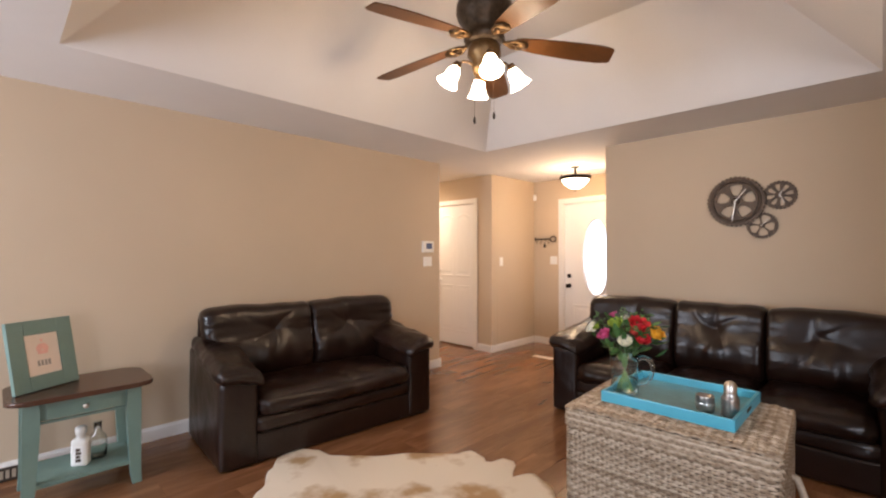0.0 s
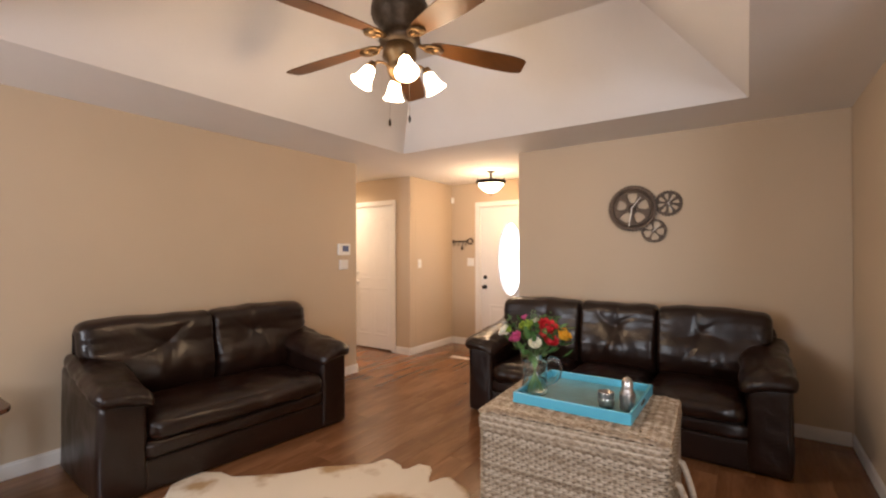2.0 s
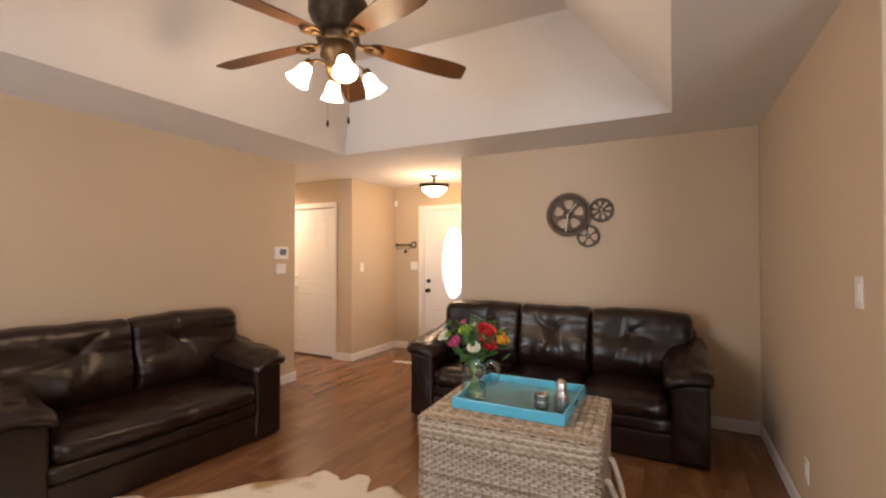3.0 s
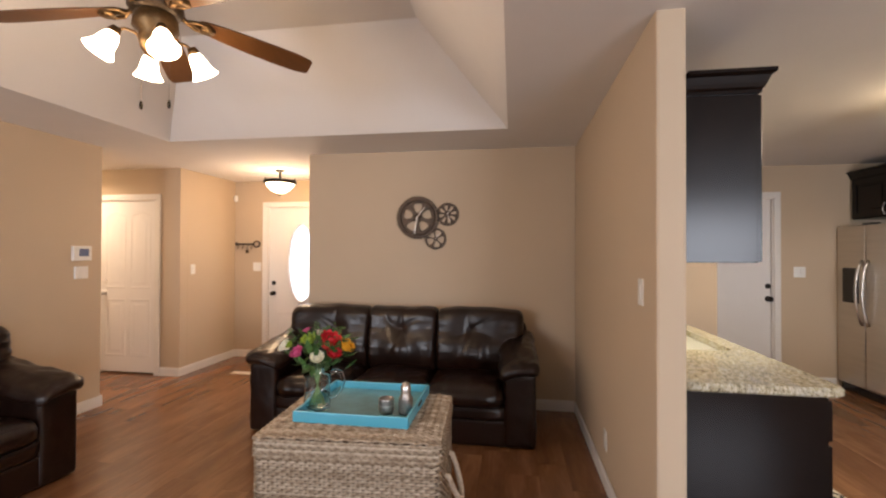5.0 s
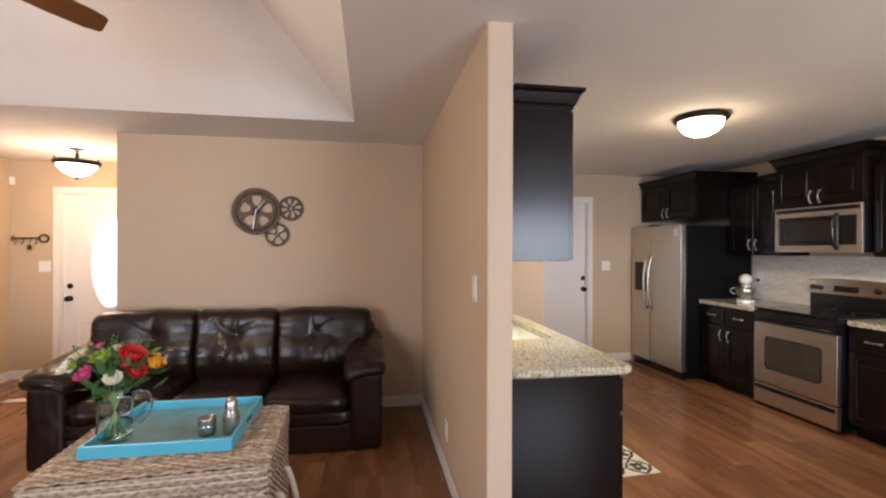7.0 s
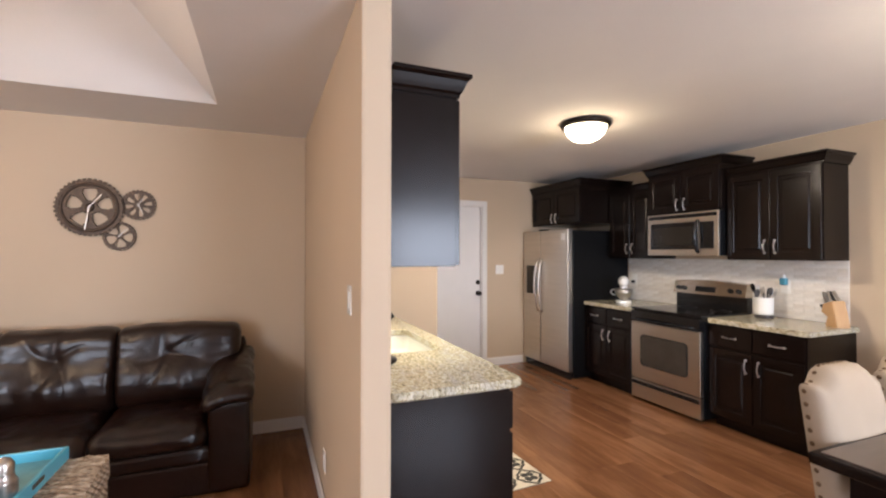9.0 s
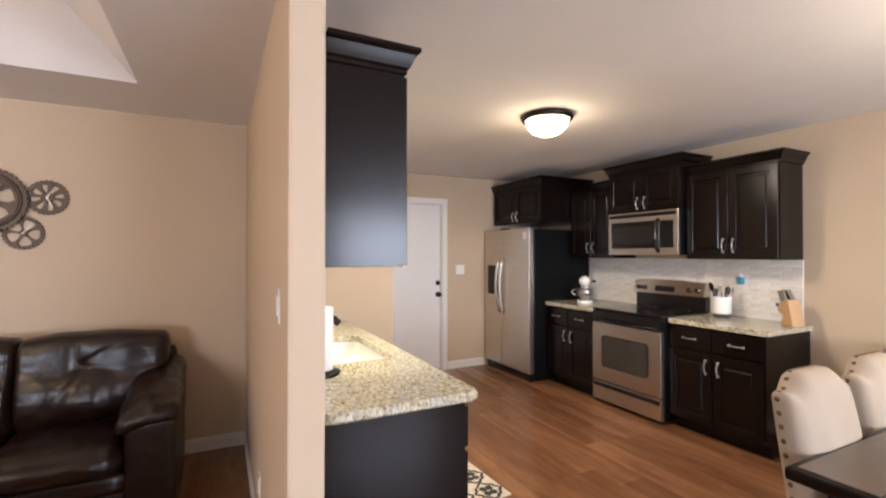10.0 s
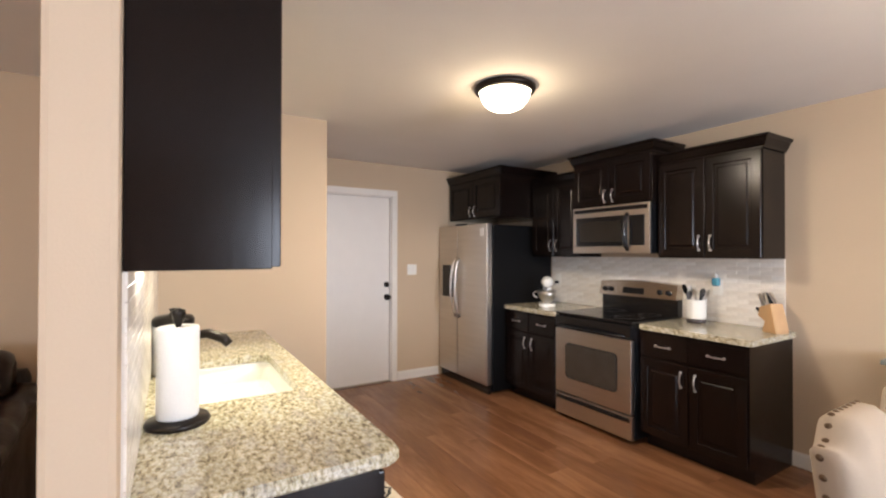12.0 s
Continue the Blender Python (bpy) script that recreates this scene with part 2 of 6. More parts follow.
# unseen wall added behind the closet door to block sky light under the leaf
wall("wall_closet_back", 5.7, 5.82, 4.53, 6.4)
def soft(x0, x1, y0, y1, z0, z1, r=0.06, puff=(0, 0, 0), wrinkle=0.006, seed=0, cuts=14, tufts=(), lean=0.0, scale=5.0):
    """A stuffed block: rounded edges, bulging faces, creased leather. tufts: (u, v, depth) on the front (-y) face."""
    bm = bmesh.new()
    bmesh.ops.create_cube(bm, size=1)
    bmesh.ops.subdivide_edges(bm, edges=bm.edges[:], cuts=cuts, use_grid_fill=True)
    size, mid = Vector((x1 - x0, y1 - y0, z1 - z0)), Vector((x0 + x1, y0 + y1, z0 + z1)) / 2
    r = min(r, min(size) * 0.48)
    for v in bm.verts:
        u = v.co * 2
        p = Vector((v.co.x * size.x, v.co.y * size.y, v.co.z * size.z))
        inner = Vector([max(-s / 2 + r, min(s / 2 - r, c)) for s, c in zip(size, p)])
        off = p - inner
        if off.length > 1e-6:
            p = inner + off.normalized() * r
        bulge = Vector([(1 - u.y**2) * (1 - u.z**2), (1 - u.x**2) * (1 - u.z**2), (1 - u.x**2) * (1 - u.y**2)])
        for k in range(3):
            if abs(u[k]) > 0.99:
                p[k] += math.copysign(puff[k] * bulge[k], u[k])
        if u.y < -0.99:
            for tu, tv, depth in tufts:
                du, dv = (u.x - tu) * size.x / 2, (u.z - tv) * size.z / 2
                dist = math.hypot(du, dv)
                ang = math.atan2(dv, du)
                p.y += depth * 0.6 * math.exp(-dist / 0.05)
                crease = (1 - abs(math.sin(2.5 * ang + 0.9 * math.sin(2 * ang + seed) + seed * 1.3 + 6 * dist))) ** 3
                p.y += depth * 0.26 * (crease - 0.25) * math.exp(-((dist - 0.085) / 0.075) ** 2)
            if tufts:
                low_ = math.exp(-(((u.z + 0.25) / 0.5) ** 2))
                p.y += 0.011 * low_ * math.sin(u.x * 8.5 + 1.2 * math.sin(3 * u.z + seed) + seed * 2) * (1 - u.x**4)
                p.y -= 0.035 * low_ * (1 - u.x**2)
                gather = math.sin(u.x * size.x * 52 + 3 * math.sin(u.x * 5 + seed)) * math.exp(-(1 - abs(u.z)) / 0.16)
                p.y += 0.002 * gather
        if tufts and u.z > 0.9:
            p.z += 0.006 * math.sin(u.x * 3.1 + seed * 1.9) + 0.0025 * math.sin(u.x * 9 + seed) - 0.016 * u.x**4
        n = Vector((u.x if abs(u.x) > 0.9 else 0, u.y if abs(u.y) > 0.9 else 0, u.z if abs(u.z) > 0.9 else 0)).normalized()
        q = (mid + p) * scale + Vector((seed * 3.1, seed * 1.7, 0))
        fold = noise.noise(q) + 0.6 * noise.noise(q * 2.3) + 0.35 * noise.noise(q * 4.7) + 0.9 * (abs(noise.noise(Vector((q.x * 1.6, q.y, q.z * 0.5)))) - 0.25)
        p += n * wrinkle * fold
        p.y += lean * (p.z + size.z / 2)
        v.co = mid + p
    return bm


# ---- trim: baseboards, casings, doors
def baseboard(x0, x1, y0, y1):
    bm = box(x0, x1, y0, y1, 0, 0.085, 0.004)
    w = 0.004
    box(x0 + (w if x1 - x0 < 0.1 else 0), x1 - (w if x1 - x0 < 0.1 else 0), y0 + (w if y1 - y0 < 0.1 else 0), y1 - (w if y1 - y0 < 0.1 else 0), 0.08, 0.1, 0.003, bm=bm)
    return setting("baseboard", bm, TRIM, "white painted baseboard", "baseboard")


B = 0.014
baseboard(X0, 4.06 + B, Y1 - B, Y1)
baseboard(4.06, 4.06 + B, Y1, 6.4)
baseboard(XS - B, XS, 0.056 + B, 2.623)
baseboard(XP - B, XS - B, 0.055, 0.055 + B)
baseboard(XP - B, XP, -0.06, 0.055)
baseboard(XS - B, 6.09, 2.623, 2.623 + B)
baseboard(5.06 - B, X1, 4.41 - B, 4.41)
baseboard(5.06 - B, 5.06, 4.41, 4.655)
baseboard(5.06 - B, 5.06, 5.56, 6.4)
baseboard(X1 - B, X1, 3.99, 4.41 - B)
baseboard(4.72, XG, -1.12 - B, -1.12)
baseboard(XG - B, XG, -2.83, -2.295)
baseboard(X0, 2.72, Y0, Y0 + B)
baseboard(4.6 - B, 4.72, -1.12 - B, -1.12)

BRONZE = shader("oil_rubbed_bronze", (0.022, 0.017, 0.014), 0.35, 0.8, vary=0.2)
DOORP = shader("white_door_paint", (0.80, 0.79, 0.78), 0.45, vary=0.02, bump=0.02)


def casing(x, y0, y1, z1, s, depth=0.12):
    """White casing round an opening of a wall along y, on the side s of its face x; returns one frame."""
    bm, w, t = bmesh.new(), 0.066, 0.018
    a, b = (x - t, x) if s < 0 else (x, x + t)
    box(a, b, y0 - w, y0, 0, z1, 0.004, bm=bm)
    box(a, b, y1, y1 + w, 0, z1, 0.004, bm=bm)
    box(a, b, y0 - w, y1 + w, z1, z1 + w, 0.004, bm=bm)
    c, d = (x, x + depth) if s < 0 else (x - depth, x)
    box(c + 0.001, d, y0, y0 + 0.012, 0, z1, bm=bm)
    box(c + 0.001, d, y1 - 0.012, y1, 0, z1, bm=bm)
    box(c + 0.001, d, y0 + 0.012, y1 - 0.012, z1 - 0.012, z1, bm=bm)
    return bm


def raised(x, s, y0, y1, z0, z1, arch=0.0, t=0.007):
    """A moulded field standing on a door face: a rim and a raised centre."""
    bm = bmesh.new()
    n = 10
    def ring(inset, out):
        top = [(y1 - inset - (y1 - y0 - 2 * inset) * k / n, z1 - inset + arch * math.sin(math.pi * k / n)) for k in range(n + 1)]
        return [bm.verts.new((x + s * out, y, z)) for y, z in [(y0 + inset, z0 + inset), (y1 - inset, z0 + inset)] + top]
    rings = [ring(0, 0.0), ring(0.008, t * 0.8), ring(0.02, t * 0.8), ring(0.03, -0.001), ring(0.05, -0.001), ring(0.075, t * 0.7)]
    for one, two in zip(rings, rings[1:]):
        for a in range(len(one)):
            b = (a + 1) % len(one)
            bm.faces.new((one[a], one[b], two[b], two[a]))
    bm.faces.new(rings[-1])
    return bm


def knob_set(door, x, s, y, z, material=BRONZE):
    m = pose(x, y, z, 0, 90 * s, 0)
    wpart("handle", lathe([(0, 0), (0.032, 0), (0.032, 0.006), (0.012, 0.012), (0.011, 0.03), (0.028, 0.04), (0.03, 0.055), (0.02, 0.066), (0, 0.068)], 20, m), material, door, "dark bronze knob", True)
    m = pose(x, y, z + 0.14, 0, 90 * s, 0)
    wpart("deadbolt", lathe([(0, 0), (0.03, 0), (0.03, 0.008), (0.022, 0.016), (0, 0.018)], 20, m), material, door, "dark bronze deadbolt", True)


# front door with an oval light
d = thing("front_door", pose(X1 + 0.05, 3.4625, 0), "white panelled front door with an oval glass light", "door")
tagged(d, kind="structure")
wpart("frame", casing(X1, 3.0, 3.925, 2.05, -1), TRIM, d)
bm = bmesh.new()
cy, cz, ry, rz, n = 3.445, 1.285, 0.18, 0.51, 48
y0, y1, z0, z1 = 3.014, 3.911, 0.012, 2.036
def leaf_ring(x, k):
    out = []
    for a in range(n):
        c, s_ = math.cos(a * math.tau / n), math.sin(a * math.tau / n)
        if k:
            out.append(bm.verts.new((x, cy + ry * k * c, cz + (rz + ry * (k - 1)) * s_)))
        else:
            f = 1 / max(abs(c), abs(s_))
            c2, s2 = c * f, s_ * f
            out.append(bm.verts.new((x, (cy + c2 * ((y1 - cy) if c2 > 0 else (cy - y0))), cz + s2 * ((z1 - cz) if s2 > 0 else (cz - z0)))))
    return out
xa, xb = X1 + 0.03, X1 + 0.075
rings = [leaf_ring(xb, 0), leaf_ring(xa, 0), leaf_ring(xa, 1.22), leaf_ring(xa - 0.012, 1.18), leaf_ring(xa - 0.014, 1.06), leaf_ring(xa, 1.0), leaf_ring(xb, 1.0), ]
for one, two in zip(rings, rings[1:] + rings[:1]):
    for a in range(n):
        b = (a + 1) % n
        bm.faces.new((one[a], one[b], two[b], two[a]))
leaf = wpart("leaf", bm, DOORP, d, "white painted door leaf")
join_fields = raised(xa, -1, 3.14, 3.42, 0.2, 0.62)
wpart("panel", join_fields, DOORP, leaf)
wpart("panel", raised(xa, -1, 3.5, 3.79, 0.2, 0.62), DOORP, leaf)
FROST = shader("frosted_glass", (0.95, 0.97, 1.0), 0.5, vary=0.0, bump=0.0, Transmission_Weight=1.0)
pane = wpart("pane", prism([(cy + ry * math.cos(a * math.tau / n), cz + rz * math.sin(a * math.tau / n)) for a in range(n)], 0, 0.01), FROST, d, "frosted oval glass pane")
for v in pane.data.vertices:
    w = d.matrix_basis @ v.co
    v.co = d.matrix_basis.inverted() @ Vector((X1 + 0.052 + w.z, w.x, w.y))
pane.visible_shadow = False
knob_set(d, xa, -1, 3.845, 0.875)
lamp("front_door_light", "AREA", look((X1 + 0.10, cy, cz), (0, cy, cz)), 6, DAY, size=0.38, size_y=1.02)

# garage door: a plain white slab
d = thing("garage_door", pose(XG + 0.05, -1.79, 0), "plain white interior door with dark knob", "door")
tagged(d, kind="structure")
wpart("frame", casing(XG, -2.225, -1.36, 2.05, -1), TRIM, d)
leaf = wpart("leaf", box(XG + 0.03, XG + 0.07, -2.21, -1.375, 0.012, 2.036, 0.002), DOORP, d)
wpart("threshold", box(XG - 0.01, XG + 0.1, -2.213, -1.372, 0.0, 0.012, 0.003), shader("threshold", (0.25, 0.2, 0.16), 0.4, 0.6), d)
knob_set(d, XG + 0.03, -1, -2.18, 0.935)

# closet door with two moulded fields
d = thing("closet_door", pose(5.1, 5.1, 0), "white closet door with moulded panels", "door")
tagged(d, kind="structure")
wpart("frame", casing(5.06, 4.725, 5.49, 2.04, -1), TRIM, d)
leaf = wpart("leaf", box(5.075, 5.11, 4.739, 5.476, 0.02, 2.026, 0.002), DOORP, d)
for a, b in ((4.80, 5.08), (5.13, 5.41)):
    wpart("panel", raised(5.075, -1, a, b, 1.0, 1.86, 0.05, t=0.004), DOORP, leaf)
    wpart("panel", raised(5.075, -1, a, b, 0.2, 0.88, t=0.004), DOORP, leaf)
knob_set(d, 5.075, -1, 5.41, 0.95, DOORP)

# windows behind the viewer
GLASS = shader("window_glass", (1, 1, 1), 0.02, vary=0.0, bump=0.0, Transmission_Weight=1.0)
for name, y0, y1, z0, z1 in (("window_1", 2.55, 4.15, 0.75, 2.15), ("window_2", -3.0, -1.2, 0.92, 2.05)):
    d = thing(name, pose(X0 - 0.06, (y0 + y1) / 2, z0), "white framed glazed opening to the garden", "window")
    tagged(d, kind="structure")
    bm, ym = bmesh.new(), (y0 + y1) / 2
    for a, b, c, e in ((y0, y0 + 0.06, z0, z1), (y1 - 0.06, y1, z0, z1), (ym - 0.04, ym + 0.04, z0, z1), (y0, y1, z0, z0 + 0.06), (y0, y1, z1 - 0.06, z1)):
        box(X0 - 0.1, X0 - 0.04, a, b, c, e, bm=bm)
    wpart("frame", bm, TRIM, d)
    for a, b in ((y0 + 0.06, ym - 0.04), (ym + 0.04, y1 - 0.06)):
        p = wpart("pane", box(X0 - 0.075, X0 - 0.069, a, b, z0 + 0.06, z1 - 0.06), GLASS, d)
        p.visible_shadow = False

# ---------------------------------------------------------------- kitchen
NICKEL = shader("satin_nickel", (0.6, 0.58, 0.55), 0.28, 1.0, vary=0.05)


def door_slab(x0, x1, z0, z1, y, s):
    """A cabinet door on the plane y, standing out to the side s, with a recessed and raised field."""
    t, w = 0.02, 0.058
    bm = bmesh.new()
    prof = [(0, 0), (0, t - 0.003), (0.003, t), (w - 0.004, t), (w, t - 0.003), (w + 0.002, 0.009), (w + 0.02, 0.009), (w + 0.03, 0.016)]
    if min(x1 - x0, z1 - z0) < 0.2:
        prof = prof[:6]
    rings = [[bm.verts.new((x, y + s * o, z)) for x, z in ((x0 + k, z0 + k), (x1 - k, z0 + k), (x1 - k, z1 - k), (x0 + k, z1 - k))] for k, o in prof]
    for one, two in zip(rings, rings[1:]):
        for a in range(4):
            bm.faces.new((one[a], one[(a + 1) % 4], two[(a + 1) % 4], two[a]))
    bm.faces.new(rings[-1])
    bm.faces.new(rings[0][::-1])
    return bm


def pull(x, y, z, s, upright=True, half=0.05):
    e = (0, 0, half) if upright else (half, 0, 0)
    p, q = Vector((x, y, z)) - Vector(e), Vector((x, y, z)) + Vector(e)
    bm = tube(arc(p, q, (0, s * 0.024, 0), 11), [0.0048] * 11, 8)
    for c in (p, q):
        tube([c, c + Vector((0, s * 0.012, 0))], 0.009, 10, bm=bm)
    return bm


def crown(x0, x1, yb, yf, z, s, h=0.085, out=0.05):
    prof = [(0.002, 0), (0.012, 0.0), (0.012, 0.012), (0.02, 0.02), (0.026, 0.035), (out - 0.014, h - 0.024), (out - 0.006, h - 0.02), (out, h - 0.014), (out, h)]
    bm = bmesh.new()
    rows = [[bm.verts.new(p) for p in ((x0 - o, yb, z + k), (x0 - o, yf + s * o, z + k), (x1 + o, yf + s * o, z + k), (x1 + o, yb, z + k))] for o, k in prof]
    for one, two in zip(rows, rows[1:]):
        for a in range(3):
            bm.faces.new((one[a], one[a + 1], two[a + 1], two[a]))
    bm.faces.new(rows[-1])
    bm.faces.new(rows[0][::-1])
    return bm


def cabinet(name, label, x0, x1, yb, yf, z0, z1, s, doors=(), drawers=(), top=0.0, toe=0.0):
    """A cabinet unit against the wall plane yb. doors: (x0, x1, z0, z1, handle x, handle z); drawers: (x0, x1, z0, z1)."""
    c = thing(name, pose((x0 + x1) / 2, (yb + yf) / 2, z0), label, "cabinet")
    lo, hi = min(yb, yf), max(yb, yf)
    if name == "sink_cabinet":
        bm = box(x0, 3.04, lo, hi, z0 + toe, z1)
        box(3.04, 3.86, lo, hi, z0 + toe, 0.66, bm=bm)
        box(3.04, 3.86, lo, lo + 0.03, 0.66, z1, bm=bm)
        box(3.86, x1, lo, hi, z0 + toe, z1, bm=bm)
        bmesh.ops.remove_doubles(bm, verts=bm.verts, dist=1e-5)
        wpart("body", bm, WOOD, c)
    else:
        wpart("body", box(x0, x1, lo, hi, z0 + toe, z1, 0.002), WOOD, c)
    if toe:
        wpart("toe_kick", box(x0 + 0.002, x1 - 0.002, lo + (0.07 if s < 0 else 0), hi - (0.07 if s > 0 else 0), z0, z0 + toe), WOOD, c)
    for a, b, e, f, hx, hz in doors:
        o = wpart("door", door_slab(a, b, e, f, yf, s), WOOD, c)
        if hx is not None:
            wpart("handle", pull(hx, yf + s * 0.02, hz, s), NICKEL, o, "satin nickel pull", True)
    for a, b, e, f in drawers:
        bm = box(a, b, min(yf, yf + s * 0.02), max(yf, yf + s * 0.02), e, f, 0.004)
        o = wpart("drawer", bm, WOOD, c)
        wpart("handle", pull((a + b) / 2, yf + s * 0.02, (e + f) / 2, s, False), NICKEL, o, "satin nickel pull", True)
    if top:
        wpart("crown", crown(x0, x1, yb, yf, z1 - 0.01, s, top), WOOD, c)
    return c


def two_doors(x0, x1, z0, z1, hz):
    m = (x0 + x1) / 2
    return [(x0 + 0.006, m - 0.003, z0, z1, m - 0.04, hz), (m + 0.003, x1 - 0.006, z0, z1, m + 0.04, hz)]


K = Y0 + 0.002
cabinet("base_cabinet", "espresso wood base cabinet beside the range", 2.68, 3.41, K, -3.135, 0, 0.862, 1,
        [(2.688, 3.041, 0.115, 0.66, 2.997, 0.56), (3.049, 3.402, 0.115, 0.66, 3.093, 0.56)], [(2.688, 3.041, 0.68, 0.84), (3.049, 3.402, 0.68, 0.84)], toe=0.1)
cabinet("base_cabinet", "espresso wood base cabinet beside the refrigerator", 4.192, 4.895, K, -3.07, 0, 0.862, 1,
        [(4.2, 4.54, 0.115, 0.66, 4.495, 0.56), (4.548, 4.887, 0.115, 0.66, 4.593, 0.56)], [(4.2, 4.54, 0.68, 0.84), (4.548, 4.887, 0.68, 0.84)], toe=0.1)
cabinet("wall_cabinet", "espresso wood wall cabinet with raised panel doors", 2.72, 3.445, K, -3.415, 1.39, 2.125, 1, two_doors(2.72, 3.445, 1.4, 2.11, 1.5), top=0.085)
cabinet("wall_cabinet", "espresso wood cabinet above the microwave", 3.455, 4.235, K, -3.345, 1.835, 2.235, 1, two_doors(3.455, 4.235, 1.845, 2.22, 1.915), top=0.09)
cabinet("wall_cabinet", "espresso wood corner wall cabinet above the counter", 4.245, 4.87, K, -3.415, 1.39, 2.125, 1, two_doors(4.245, 4.87, 1.4, 2.11, 1.5), top=0.085)
cabinet("wall_cabinet", "deep espresso wood cabinet above the refrigerator", 4.88, 5.845, K, -2.99, 1.80, 2.235, 1, two_doors(4.88, 5.835, 1.81, 2.22, 1.88), top=0.085)
cabinet("wall_cabinet", "espresso wood wall cabinet above the sink counter", 2.385, 3.03, -0.062, -0.332, 1.39, 2.072, -1, two_doors(2.385, 3.03, 1.395, 2.057, 1.5), top=0.085)
cabinet("sink_cabinet", "long espresso wood base cabinet under the sink", 2.445, 4.595, -0.062, -0.615, 0, 0.862, -1,
        [(2.452, 2.80, 0.115, 0.66, 2.755, 0.56), (2.81, 3.16, 0.115, 0.66, 2.855, 0.56), (3.17, 3.87, 0.115, 0.66, 3.22, 0.56), (3.88, 4.585, 0.115, 0.66, 3.93, 0.56)],
        [(2.452, 2.80, 0.68, 0.84), (2.81, 3.16, 0.68, 0.84), (3.17, 3.87, 0.68, 0.84), (3.88, 4.585, 0.68, 0.84)], toe=0.1)


def granite():
    m = bpy.data.materials.new("speckled_granite")
    m.use_nodes = True
    t, n = m.node_tree, m.node_tree.nodes
    p = n["Principled BSDF"]
    p.inputs["Roughness"].default_value = 0.14
    co = n.new("ShaderNodeTexCoord")
    mp = n.new("ShaderNodeMapping")
    mp.inputs["Scale"].default_value, mp.inputs["Rotation"].default_value = (1.15, 2.2, 1.6), (0, 0, 0.6)
    t.links.new(co.outputs["Object"], mp.inputs[0])
    a, b, c = n.new("ShaderNodeTexNoise"), n.new("ShaderNodeTexNoise"), n.new("ShaderNodeTexVoronoi")
    a.inputs["Scale"].default_value, a.inputs["Detail"].default_value, a.inputs["Roughness"].default_value = 38, 5, 0.7
    b.inputs["Scale"].default_value, b.inputs["Detail"].default_value = 9, 3
    c.inputs["Scale"].default_value = 85
    for node in (a, b, c):
        t.links.new(mp.outputs[0], node.inputs["Vector"])
    ramp = n.new("ShaderNodeValToRGB")
    e = ramp.color_ramp.elements
    e[0].position, e[0].color = 0.32, (0.10, 0.085, 0.06, 1)
    e[1].position, e[1].color = 0.66, (0.80, 0.77, 0.66, 1)
    for pos, col in ((0.40, (0.27, 0.225, 0.14, 1)), (0.47, (0.50, 0.445, 0.29, 1)), (0.55, (0.66, 0.61, 0.45, 1))):
        new_e = e.new(pos)
        new_e.color = col
    t.links.new(a.outputs[0], ramp.inputs[0])
    grey = n.new("ShaderNodeMix")
    grey.data_type, grey.blend_type = "RGBA", "MIX"
    grey.inputs["B"].default_value = (0.55, 0.54, 0.52, 1)
    r2 = n.new("ShaderNodeMapRange")
    r2.inputs["From Min"].default_value, r2.inputs["From Max"].default_value, r2.inputs["To Max"].default_value = 0.5, 0.75, 0.6
    t.links.new(b.outputs[0], r2.inputs[0])
    t.links.new(r2.outputs[0], grey.inputs["Factor"])
    t.links.new(ramp.outputs[0], grey.inputs["A"])
    spot = n.new("ShaderNodeMix")
    spot.data_type, spot.blend_type = "RGBA", "MULTIPLY"
    spot.inputs["Factor"].default_value = 0.35
    t.links.new(grey.outputs["Result"], spot.inputs["A"])
    bw = n.new("ShaderNodeRGBToBW")
    t.links.new(c.outputs["Color"], bw.inputs[0])
    t.links.new(bw.outputs[0], spot.inputs["B"])
    t.links.new(spot.outputs["Result"], p.inputs["Base Color"])
    return m


GRANITE = granite()


def counter(label, x0, x1, y0, y1):
    bm = prism(rounded(x0, x1, y0, y1, 0.02), 0.863, 0.9, 0.008)
    ob = made("countertop", bm, GRANITE)
    return tagged(ob, label, "countertop")


counter("speckled beige granite countertop beside the range", 2.655, 3.414, K, -3.105)
counter("speckled beige granite countertop beside the refrigerator", 4.188, 4.905, K, -3.04)
# sink counter with the basin's cut-out, as a ring of four slabs in one mesh
SX0, SX1, SY0, SY1 = 3.10, 3.80, -0.57, -0.19
bm = bmesh.new()
outer, inner = rounded(2.425, 4.598, -0.672, -0.062, 0.05), rounded(SX0, SX1, SY0, SY1, 0.05)
rings = [[bm.verts.new((x, y, z)) for x, y in pts] for pts, z in ((inner, 0.863), (outer, 0.863), (rounded(2.417, 4.598, -0.68, -0.062, 0.054), 0.872), (rounded(2.417, 4.598, -0.68, -0.062, 0.054), 0.89), (outer, 0.9), (inner, 0.9))]
for one, two in zip(rings, rings[1:] + rings[:1]):
    for a in range(len(one)):
        b = (a + 1) % len(one)
        bm.faces.new((one[a], one[b], two[b], two[a]))
tagged(made("countertop", bm, GRANITE), "speckled beige granite countertop with a sink cut-out", "countertop")
PORCELAIN = shader("white_porcelain", (0.85, 0.84, 0.80), 0.15, vary=0.02, bump=0.0)
sink = thing("kitchen_sink", pose(3.45, -0.38, 0.66), "white undermount sink in the granite counter", "sink")
bm = bmesh.new()
shape = [(0.0, 0.862), (-0.012, 0.855), (0.004, 0.77), (0.03, 0.74), (0.12, 0.735)]
rings = [[bm.verts.new((x, y, z)) for x, y in rounded(SX0 + o, SX1 - o, SY0 + o, SY1 - o, 0.05)] for o, z in shape]
